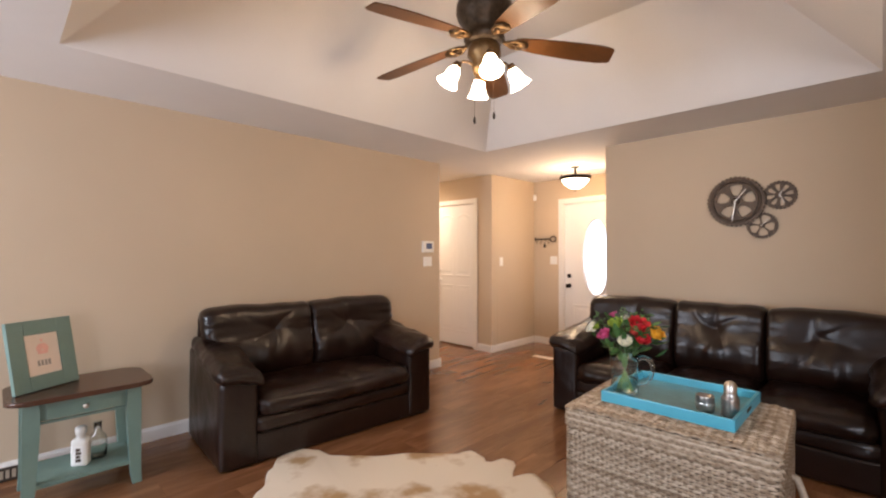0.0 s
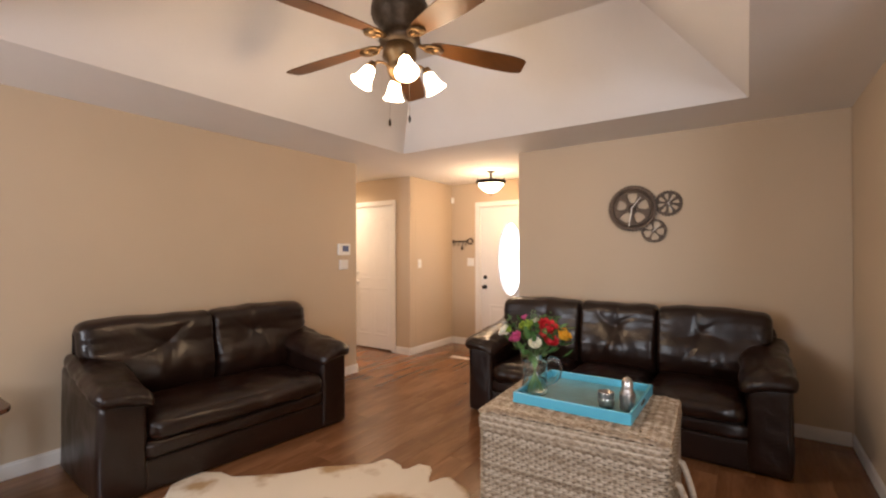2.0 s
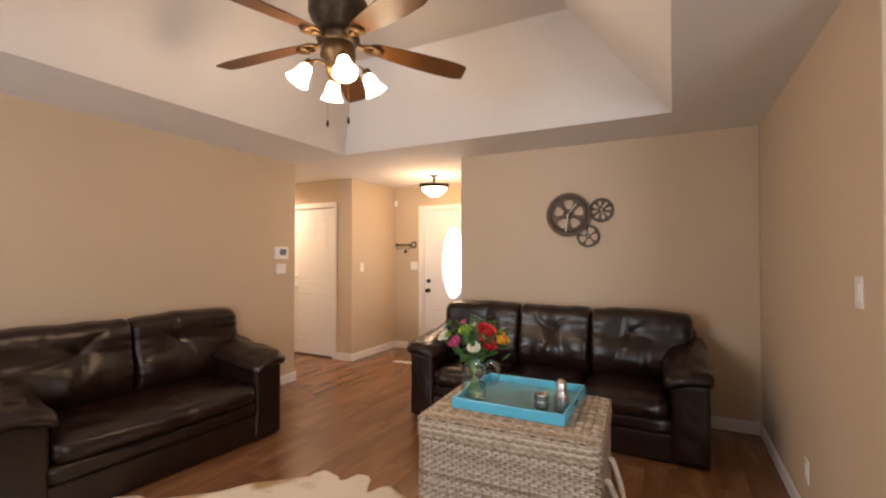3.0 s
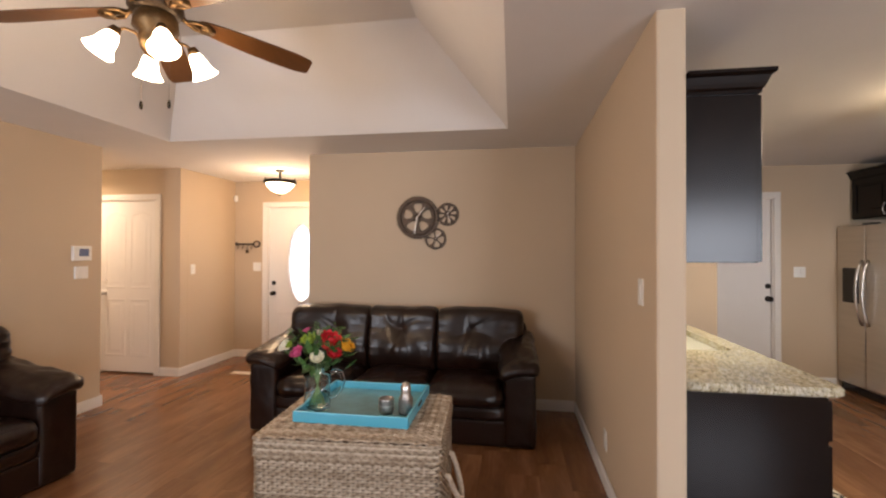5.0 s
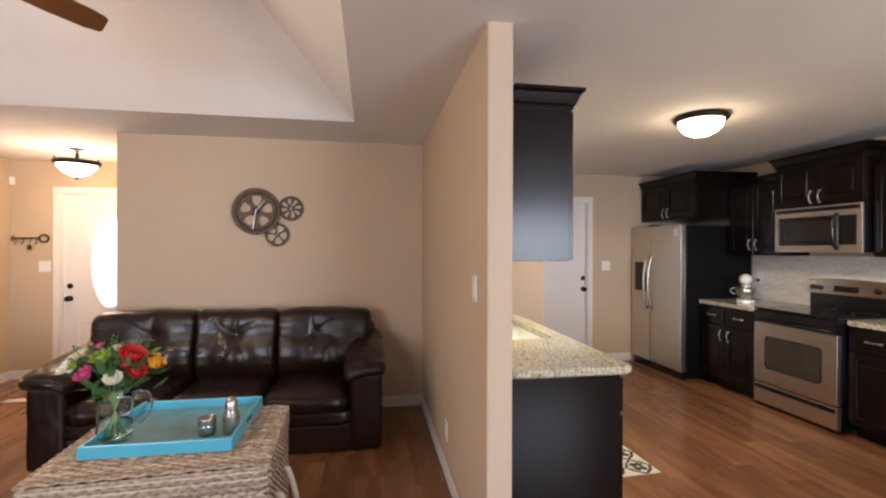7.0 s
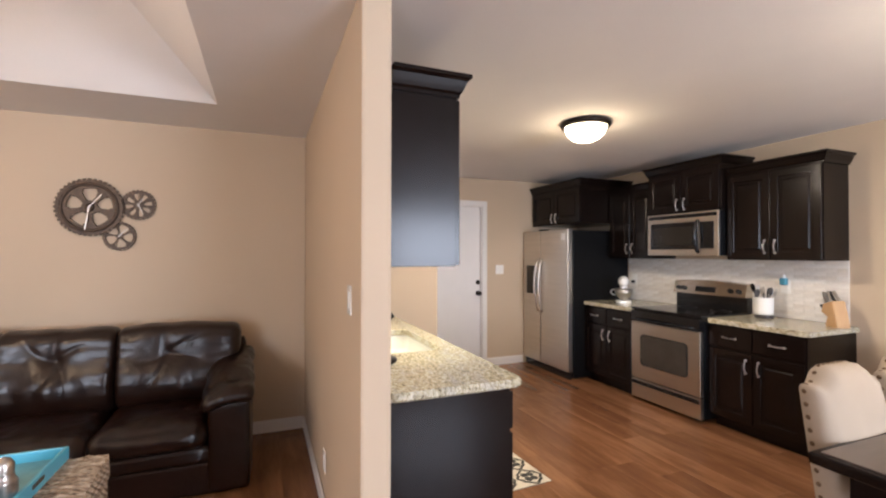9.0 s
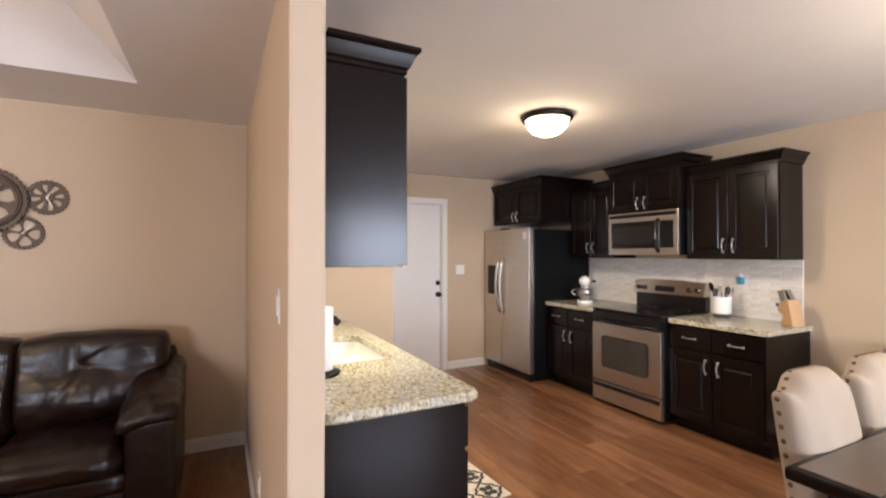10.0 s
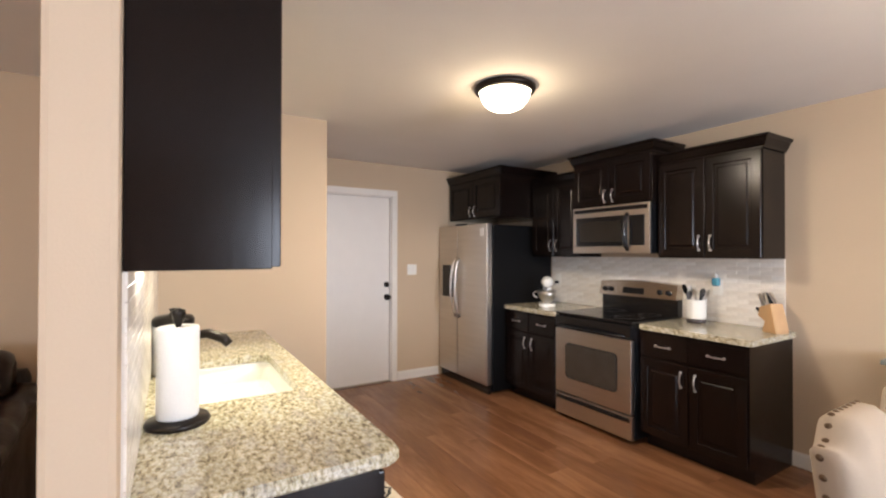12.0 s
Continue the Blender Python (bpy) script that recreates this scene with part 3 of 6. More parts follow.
for one, two in zip(rings, rings[1:]):
    for a in range(len(one)):
        bm.faces.new((one[a], one[(a + 1) % len(one)], two[(a + 1) % len(one)], two[a]))
bm.faces.new(rings[-1])
wpart("basin", bm, PORCELAIN, sink)
wpart("drain", lathe([(0, 0.738), (0.04, 0.738), (0.045, 0.74), (0.045, 0.736)], 20, pose(3.45, -0.38, 0)), NICKEL, sink, "metal drain")

DARKMETAL = shader("dark_bronze", (0.03, 0.027, 0.025), 0.28, 0.9, vary=0.1)
fa = thing("kitchen_faucet", pose(3.45, -0.13, 0.9), "dark bronze kitchen faucet behind the sink", "faucet")
wpart("base", lathe([(0, 0.9), (0.03, 0.9), (0.028, 0.915), (0.017, 0.93), (0.016, 1.0), (0, 1.0)], 18, pose(3.45, -0.13, 0)), DARKMETAL, fa, smooth=True)
wpart("spout", tube([(3.45, -0.13, 0.99), (3.448, -0.15, 1.035), (3.43, -0.2, 1.085), (3.40, -0.27, 1.095), (3.37, -0.325, 1.075), (3.36, -0.345, 1.05)], [0.015, 0.016, 0.017, 0.02, 0.021, 0.018], 12), DARKMETAL, fa, smooth=True)
wpart("lever", tube([(3.45, -0.13, 1.0), (3.45, -0.125, 1.03), (3.49, -0.115, 1.07)], [0.012, 0.009, 0.006], 10), DARKMETAL, fa, smooth=True)

PAPER = shader("paper_towel", (0.86, 0.85, 0.83), 0.9, vary=0.03, fine=200, bump=0.4)
pt = thing("paper_towel_holder", pose(2.945, -0.16, 0.9), "dark paper towel holder with a white roll", "paper towel holder")
part("base", lathe([(0, 0), (0.085, 0), (0.09, 0.008), (0.085, 0.018), (0.02, 0.022), (0, 0.022)], 36), DARKMETAL, pt, smooth=True)
part("rod", lathe([(0.008, 0.02), (0.008, 0.3), (0.014, 0.31), (0.016, 0.325), (0.02, 0.335), (0.02, 0.348), (0, 0.356)], 16), DARKMETAL, pt, smooth=True)
part("paper_roll", lathe([(0.02, 0.023), (0.056, 0.023), (0.058, 0.03), (0.058, 0.292), (0.056, 0.298), (0.02, 0.298), (0.02, 0.023)], 36), PAPER, pt, "white paper towel roll", True)
ja = thing("canister", pose(3.62, -0.15, 0.9), "white ceramic canister with a dark lid", "canister")
part("pot", lathe([(0, 0), (0.074, 0), (0.078, 0.01), (0.078, 0.21), (0.07, 0.215), (0, 0.215)], 28), PORCELAIN, ja, smooth=True)
part("lid", lathe([(0.08, 0.21), (0.082, 0.235), (0.07, 0.25), (0.02, 0.256), (0.012, 0.268), (0.02, 0.28), (0, 0.285)], 28), DARKMETAL, ja, "dark metal lid", True)
lamp_u = thing("under_cabinet_light", pose(2.80, -0.105, 1.3885), "slim under-cabinet strip light", "light")
part("housing", box(-0.25, 0.25, -0.03, 0.03, -0.0005, 0.0012), TRIM, lamp_u)
part("diffuser", box(-0.18, 0.18, -0.024, 0.024, -0.002, -0.0006), glow("strip_glow", (1.0, 0.9, 0.72), 12), lamp_u, "glowing diffuser")

# refrigerator
fr = thing("refrigerator", pose(5.375, -3.3, 0), "side-by-side stainless steel refrigerator with black sides", "refrigerator")
FF = -2.835
wpart("body", box(4.915, 5.84, K, FF - 0.075, 0.02, 1.715, 0.006), shader("black_enamel", (0.006, 0.006, 0.0065), 0.45, vary=0.1, fine=200, bump=0.1, Specular_IOR_Level=0.12), fr, "black textured side")
wpart("grille", box(4.93, 5.825, FF - 0.07, FF - 0.03, 0.0, 0.08, 0.004), BLACK, fr, "black base grille")
dl = wpart("freezer_door", box(5.462, 5.84, FF - 0.07, FF, 0.09, 1.725, 0.012, 3), STEEL, fr)
dr = wpart("fridge_door", box(4.915, 5.454, FF - 0.07, FF, 0.09, 1.725, 0.012, 3), STEEL, fr)
wpart("dispenser", box(5.54, 5.76, FF - 0.06, FF + 0.006, 0.93, 1.29, 0.006), BLACK, dl, "black water dispenser")
wpart("handle", tube(arc((5.5, FF, 0.72), (5.5, FF, 1.37), (0, 0.06, 0), 15), 0.013, 10), STEEL, dl, "curved steel handle", True)
wpart("handle", tube(arc((5.415, FF, 0.72), (5.415, FF, 1.37), (0, 0.06, 0), 15), 0.013, 10), STEEL, dr, "curved steel handle", True)
wpart("label", box(4.97, 5.03, FF, FF + 0.003, 1.6, 1.68), PAPER, dr, "small white label")
wpart("hinge_cover", box(5.4, 5.52, FF - 0.1, FF - 0.02, 1.725, 1.745, 0.004), BLACK, fr)

# range
CHAR = shader("dark_oven_glass", (0.02, 0.018, 0.016), 0.12, vary=0.15, bump=0)
rg = thing("range", pose(3.804, -3.4, 0), "stainless steel electric range with black glass top", "range")
RF = -3.05
wpart("body", box(3.424, 4.184, K + 0.01, RF - 0.03, 0.03, 0.895, 0.004), BLACK, rg)
od = wpart("oven_door", box(3.426, 4.182, RF - 0.03, RF + 0.01, 0.225, 0.775, 0.008, 3), STEEL, rg)
bm = prism(rounded(3.544, 4.064, 0.36, 0.66, 0.04), 0, 0.006)
bm.transform(Matrix(((1, 0, 0, 0), (0, 0, 1, RF + 0.0095), (0, 1, 0, 0), (0, 0, 0, 1))))
ow = wpart("oven_window", bm, CHAR, od, "dark oven window")
bm = prism(rounded(3.556, 4.052, 0.37, 0.65, 0.035), 0, 0.003)
bm.transform(Matrix(((1, 0, 0, 0), (0, 0, 1, RF + 0.0155), (0, 1, 0, 0), (0, 0, 0, 1))))
wpart("inner_pane", bm, shader("oven_mesh_glass", (0.05, 0.042, 0.034), 0.12, vary=0.25, scale=8), ow, "brownish meshed glass")
bm = box(3.426, 4.182, RF - 0.03, RF + 0.012, 0.785, 0.885, 0.008, 2)
wpart("front_strip", bm, BLACK, rg, "black strip above the oven door")
bm = tube(arc((3.484, RF + 0.01, 0.80), (4.124, RF + 0.01, 0.80), (0, 0.045, 0), 15), 0.014, 10)
wpart("handle", bm, BLACK, od, "black bar handle", True)
dw = wpart("drawer", box(3.426, 4.182, RF - 0.03, RF + 0.008, 0.035, 0.212, 0.006, 2), STEEL, rg)
bm = box(3.439, 4.169, RF, RF + 0.018, 0.165, 0.2, 0.008, 2)
wpart("drawer_handle", bm, BLACK, dw, "black drawer pull")
wpart("cooktop", box(3.422, 4.186, K + 0.06, RF + 0.005, 0.895, 0.912, 0.005), BLACK, rg, "black glass cooktop")
for bx, by, br in ((3.614, -3.28, 0.1), (3.984, -3.28, 0.08), (3.614, -3.55, 0.08), (3.984, -3.55, 0.1)):
    wpart("burner", lathe([(br, 0.9125), (br + 0.004, 0.9128), (br + 0.006, 0.9125)], 36, pose(bx, by, 0)), shader("burner_ring", (0.08, 0.08, 0.08), 0.3), rg)
wpart("backguard", box(3.434, 4.174, K + 0.005, K + 0.075, 0.9, 1.046, 0.006), BLACK, rg)
bm = bmesh.new()
n = 16
rows = []
for k in range(n + 1):
    x = 3.429 + 0.75 * k / n
    zt = 1.16 + 0.018 * math.sin(math.pi * k / n)
    rows.append([bm.verts.new(p) for p in ((x, K + 0.004, 1.045), (x, K + 0.115, 1.045), (x, K + 0.085, zt), (x, K + 0.07, zt + 0.008), (x, K + 0.004, zt + 0.008))])
for one, two in zip(rows, rows[1:]):
    for a in range(5):
        bm.faces.new((one[a], one[(a + 1) % 5], two[(a + 1) % 5], two[a]))
bm.faces.new(rows[0])
bm.faces.new(rows[-1][::-1])
cp = wpart("control_panel", bm, shader("polished_panel_steel", (0.56, 0.5, 0.43), 0.17, 1.0, vary=0.08, scale=3, stretch=(1, 1, 6)), rg, "curved stainless control panel")
tilt = math.degrees(math.atan2(0.03, 0.095))
m = pose(3.824, K + 0.1015, 1.096, tilt, 0, 0)
bm = box(-0.105, 0.105, -0.004, 0.004, -0.028, 0.028, 0.002)
bm.transform(m)
wpart("display", bm, BLACK, cp, "black clock display")
for x in (3.494, 3.569, 4.054, 4.119):
    bm = lathe([(0, 0), (0.022, 0), (0.02, 0.02), (0.012, 0.024), (0, 0.024)], 20, pose(x, K + 0.102, 1.096, tilt - 90, 0, 0))
    wpart("knob", bm, BLACK, cp, "black knob", True)

# microwave
mw = thing("microwave", pose(3.84, -3.55, 1.42), "stainless over-the-range microwave with black window", "microwave")
MF = -3.315
wpart("body", box(3.458, 4.23, K + 0.002, MF - 0.02, 1.425, 1.83, 0.003), BLACK, mw)
fd = wpart("front", box(3.458, 4.23, MF - 0.02, MF, 1.425, 1.83, 0.004), STEEL, mw, "stainless front")
wpart("vent", box(3.475, 4.213, MF - 0.004, MF + 0.003, 1.782, 1.815, 0.002), BLACK, mw, "black vent slot")
wpart("window", box(3.655, 4.185, MF - 0.004, MF + 0.004, 1.485, 1.74, 0.012, 3), BLACK, fd, "black window border")
wpart("screen", box(3.71, 4.15, MF + 0.003, MF + 0.006, 1.525, 1.70, 0.003), CHAR, fd, "dark meshed window")
wpart("keypad", box(3.50, 3.635, MF - 0.004, MF + 0.005, 1.49, 1.735, 0.002), BLACK, fd, "black keypad")
wpart("handle", tube(arc((3.655, MF, 1.455), (3.655, MF, 1.75), (0, 0.05, 0), 13), 0.017, 12), BLACK, fd, "black curved handle", True)

# loose things on the counters
mx = thing("stand_mixer", Matrix.LocRotScale((4.63, -3.38, 0.9), Euler((0, 0, radians(-45))), (0.88, 0.88, 0.88)), "white stand mixer with a steel bowl", "mixer")
part("base", prism(rounded(-0.17, 0.15, -0.09, 0.09, 0.06), 0, 0.03, 0.01), PORCELAIN, mx, smooth=False)
part("column", prism(rounded(0.04, 0.14, -0.05, 0.05, 0.03), 0.03, 0.2, 0.01), PORCELAIN, mx)
bm = lathe([(0, -0.16), (0.03, -0.158), (0.055, -0.13), (0.068, -0.05), (0.066, 0.06), (0.05, 0.13), (0.02, 0.155), (0, 0.157)], 20, pose(0, 0, 0.265, 0, 90, 0))
part("head", bm, PORCELAIN, mx, smooth=True)
part("bowl", lathe([(0, 0.032), (0.05, 0.032), (0.045, 0.045), (0.075, 0.07), (0.1, 0.12), (0.105, 0.175), (0.102, 0.175), (0.095, 0.12), (0, 0.05)], 28, pose(-0.06, 0, 0)), NICKEL, mx, "polished steel bowl", True)
part("bowl_handle", tube(arc((-0.06, 0.1, 0.09), (-0.06, 0.105, 0.165), (0, 0.05, 0), 9), 0.008, 8), NICKEL, mx, "steel handle", True)
part("beater", tube([(-0.06, 0, 0.22), (-0.06, 0, 0.12)], 0.015, 8), NICKEL, mx)
part("knob", lathe([(0, 0), (0.016, 0), (0.016, 0.02), (0, 0.022)], 14, pose(0.02, -0.065, 0.25, 90, 0, 0)), NICKEL, mx)

IRONY = shader("grey_nylon", (0.07, 0.065, 0.062), 0.45)
cr = thing("utensil_crock", pose(3.235, -3.56, 0.9), "cream ceramic crock full of cooking utensils", "crock")
part("jar", lathe([(0, 0.03), (0.068, 0.03), (0.07, 0.05), (0.07, 0.165), (0.073, 0.175), (0.066, 0.175), (0.064, 0.06), (0, 0.055)], 28), PORCELAIN, cr, smooth=True)
part("foot", lathe([(0, 0), (0.066, 0), (0.068, 0.03), (0, 0.03)], 28), shader("dark_glaze", (0.06, 0.05, 0.05), 0.3), cr, "dark glazed foot", True)
rnd = random.Random(5)
for k in range(10):
    a, l = k * 0.66, 0.185 + 0.05 * rnd.random()
    lean = 0.03 + 0.035 * rnd.random()
    top = Vector((math.cos(a) * (0.02 + lean), math.sin(a) * (0.02 + lean), l + 0.02))
    bm = tube([(math.cos(a) * 0.02, math.sin(a) * 0.02, 0.06), top], 0.005, 6)
    head = rnd.uniform(0.8, 1.25)
    join(bm, lathe([(0, -0.034), (0.012, -0.026), (0.021, 0), (0.018, 0.02), (0.008, 0.03), (0, 0.032)], 12, Matrix.Translation(top) @ pose(0, 0, 0, 0, math.degrees(lean) * 4, math.degrees(a) + 40 * (k % 3)) @ Matrix.Diagonal((0.3, head, head, 1))))
    part("utensil", bm, (NICKEL, BLACK, IRONY)[k % 3], cr, ("steel utensil", "black utensil", "dark grey utensil")[k % 3])

MAPLE = shader("light_maple", (0.55, 0.34, 0.16), 0.5, vary=0.15, scale=5, fine=60, stretch=(1, 1, 0.2))
kb = thing("knife_block", pose(2.722, -3.565, 0.9, 0, 0, 150), "light wooden knife block holding steel and dark handled knives", "knife block")
bm = bmesh.new()
side = [(-0.055, 0), (0.07, 0), (0.07, 0.022), (0.02, 0.195), (-0.075, 0.165), (-0.095, 0.10), (-0.02, 0.075)]
ns = len(side)
for y in (-0.045, 0.045):
    for x, z in side:
        bm.verts.new((x, y, z))
bm.verts.ensure_lookup_table()
v = list(bm.verts)
bm.faces.new(v[:ns])
bm.faces.new(v[ns:][::-1])
for a in range(ns):
    b = (a + 1) % ns
    bm.faces.new((v[a], v[b], v[ns + b], v[ns + a]))
bmesh.ops.bevel(bm, geom=bm.edges[:], offset=0.004, segments=2, affect="EDGES")
part("block", bm, MAPLE, kb)
for r, (x, z, n, long_, tilt_) in enumerate(((-0.075, 0.12, 4, 0.06, -62), (-0.05, 0.168, 3, 0.10, -38), (-0.012, 0.18, 3, 0.095, -32))):
    for k in range(n):
        bm = box(-0.008, 0.008, -0.008, 0.008, -0.012, long_, 0.004)
        join(bm, box(-0.0085, 0.0085, -0.0085, 0.0085, long_ - 0.012, long_ + 0.002, 0.003))
        bm.transform(pose(x, -0.034 + 0.068 * k / (n - 1), z, 8 * (k - (n - 1) / 2), tilt_ - 7 * (k % 2), 0))
        part("knife_handle", bm, (BLACK, NICKEL, NICKEL)[(r + k) % 3], kb, ("black knife handle", "steel knife handle", "steel knife handle")[(r + k) % 3])

def plate(name, label, m, w=0.075, h=0.118, slots=1):
    """A wall plate that faces local -y."""
    p = thing(name, m, label, "switch" if "switch" in name else "outlet")
    part("cover", box(-w / 2, w / 2, -0.006, 0, -h / 2, h / 2, 0.003), PORCELAIN, p)
    for k in range(slots):
        x = (k - (slots - 1) / 2) * 0.046
        part("rocker", box(x - 0.016, x + 0.016, -0.01, -0.005, -0.033, 0.033, 0.002), PORCELAIN, p)
    return p


p = plate("outlet", "white wall outlet with a black plug in it", pose(4.80, K + 0.009, 1.145, 0, 0, 180))
part("plug", box(-0.016, 0.016, -0.04, -0.009, -0.045, -0.018, 0.005), BLACK, p, "black plug")
plate("outlet", "white wall outlet behind a plug-in air freshener", pose(3.155, K + 0.009, 1.165, 0, 0, 180))
bo = thing("air_freshener", pose(3.155, K + 0.017, 1.19), "blue plug-in air freshener in a wall outlet", "air freshener")
part("body", soft(-0.026, 0.026, 0.002, 0.045, -0.012, 0.05, 0.012, wrinkle=0, cuts=6), shader("blue_plastic", (0.06, 0.26, 0.36), 0.35), bo, smooth=True)
part("cap", lathe([(0.016, 0.048), (0.014, 0.07), (0.006, 0.078), (0, 0.08)], 16, pose(0, 0.022, 0)), PORCELAIN, bo, "white cap", True)
part("plug", box(-0.02, 0.02, -0.007, 0.006, -0.015, 0.03, 0.003), PORCELAIN, bo)
plate("light_switch", "white double light switch beside the garage door", pose(XG, -2.48, 1.235, 0, 0, -90), 0.118, 0.118, 2)
plate("light_switch", "white light switch on the partition wall", pose(2.56, 0.055, 1.255, 0, 0, 180))
plate("outlet", "white wall outlet low on the partition", pose(3.32, 0.055, 0.285, 0, 0, 180))
plate("light_switch", "white light switch in the entry hall", pose(5.27, 4.41, 1.225))
plate("light_switch", "white double switch beside the front door", pose(X1, 4.075, 1.235, 0, 0, -90), 0.118, 0.118, 2)

# ceiling lamps
SHADE = glow("lit_glass", (1.0, 0.80, 0.50), 14.0)


def flush_lamp(x, y):
    f = thing("ceiling_lamp", pose(x, y, H), "flush ceiling lamp with bronze ring and lit bowl", "lamp")
    part("ring", lathe([(0, 0), (0.172, 0), (0.18, -0.008), (0.18, -0.022), (0.174, -0.032), (0.156, -0.042), (0.15, -0.03), (0, -0.03)], 44), BRONZE, f, "dark bronze ring", True)
    part("bowl", lathe([(0.15, -0.03), (0.146, -0.052), (0.132, -0.085), (0.104, -0.115), (0.06, -0.136), (0, -0.142)], 40), SHADE, f, "glowing white glass bowl", True)
    return f


flush_lamp(3.385, -1.812)
lamp("kitchen_bulb", "AREA", pose(3.385, -1.812, H - 0.152), 32, (1.0, 0.84, 0.64), size=0.26)
lamp("kitchen_glow", "POINT", pose(3.385, -1.812, H - 0.28), 5.5, (1.0, 0.74, 0.40), radius=0.06)
f = thing("entry_lamp", pose(5.365, 3.345, H), "semi-flush entry lamp with bronze ring and lit bowl", "lamp")
part("canopy", lathe([(0, 0), (0.06, 0), (0.06, -0.012), (0.02, -0.02), (0.012, -0.05), (0.016, -0.075), (0.012, -0.12), (0, -0.12)], 28), BRONZE, f, smooth=True)
part("rim", lathe([(0.165, -0.165), (0.186, -0.152), (0.192, -0.13), (0.182, -0.12), (0.165, -0.125), (0.158, -0.14), (0.165, -0.165)], 44), BRONZE, f, "dark bronze rim", True)
for k in range(3):
    a = k * math.tau / 3 + 0.5
    part("arm", tube([(0.01 * math.cos(a), 0.01 * math.sin(a), -0.10), (0.1 * math.cos(a), 0.1 * math.sin(a), -0.115), (0.172 * math.cos(a), 0.172 * math.sin(a), -0.13)], 0.006, 8), BRONZE, f)
    part("knob", lathe([(0, 0), (0.01, 0.004), (0.011, 0.012), (0, 0.02)], 12, pose(0.188 * math.cos(a), 0.188 * math.sin(a), -0.122)), BRONZE, f, smooth=True)
part("bowl", lathe([(0.166, -0.15), (0.15, -0.185), (0.105, -0.235), (0.045, -0.268), (0, -0.275)], 40), SHADE, f, "glowing white glass bowl", True)
part("finial", lathe([(0, -0.27), (0.018, -0.276), (0.02, -0.29), (0.008, -0.302), (0, -0.308)], 14), BRONZE, f, smooth=True)
dl_ = thing("recessed_light", pose(3.45, -0.36, H), "recessed ceiling downlight above the sink", "light")
part("trim_ring", lathe([(0.06, 0), (0.08, 0), (0.078, -0.006), (0.06, -0.003)], 28), TRIM, dl_)
part("bulb", lathe([(0, -0.001), (0.058, -0.001), (0.058, -0.003), (0, -0.003)], 24), SHADE, dl_, "glowing lens")
lamp("sink_bulb", "SPOT", pose(3.45, -0.36, H - 0.01), 130, (1.0, 0.92, 0.60), radius=0.05, cone=62)
flush_lamp(4.55, 5.7)
lamp("hall_bulb", "AREA", pose(4.55, 5.7, H - 0.168), 25, WARM, size=0.16)
lamp("entry_upper_bulb", "POINT", pose(5.365, 3.345, H - 0.1), 4.0, (1.0, 0.74, 0.42), radius=0.03)
lamp("entry_bulb", "POINT", pose(5.365, 3.345, H - 0.42), 31, (1.0, 0.66, 0.36), radius=0.1)
pd = thing("pendant_lamp", pose(0.96, -2.2, H), "bronze dining pendant with a lit glass bowl", "lamp")
part("canopy", lathe([(0, 0), (0.065, 0), (0.06, -0.02), (0.012, -0.03), (0, -0.03)], 28), BRONZE, pd, smooth=True)
part("rod", tube([(0, 0, -0.02), (0, 0, -0.5)], 0.007, 10), BRONZE, pd)
part("rim", lathe([(0.2, -0.47), (0.212, -0.46), (0.212, -0.445), (0.2, -0.44), (0.19, -0.455), (0.2, -0.47)], 44), BRONZE, pd, "dark bronze rim", True)
for k in range(3):
    a = k * math.tau / 3
    part("arm", tube([(0, 0, -0.3), (0.1 * math.cos(a), 0.1 * math.sin(a), -0.38), (0.2 * math.cos(a), 0.2 * math.sin(a), -0.452)], 0.005, 8), BRONZE, pd)
part("bowl", lathe([(0.2, -0.455), (0.18, -0.5), (0.12, -0.545), (0.05, -0.565), (0, -0.57)], 40), SHADE, pd, "glowing white glass bowl", True)
lamp("dining_bulb", "POINT", pose(0.96, -2.2, H - 0.4), 28, (1.0, 0.82, 0.58), radius=0.1)

# ---------------------------------------------------------------- living room


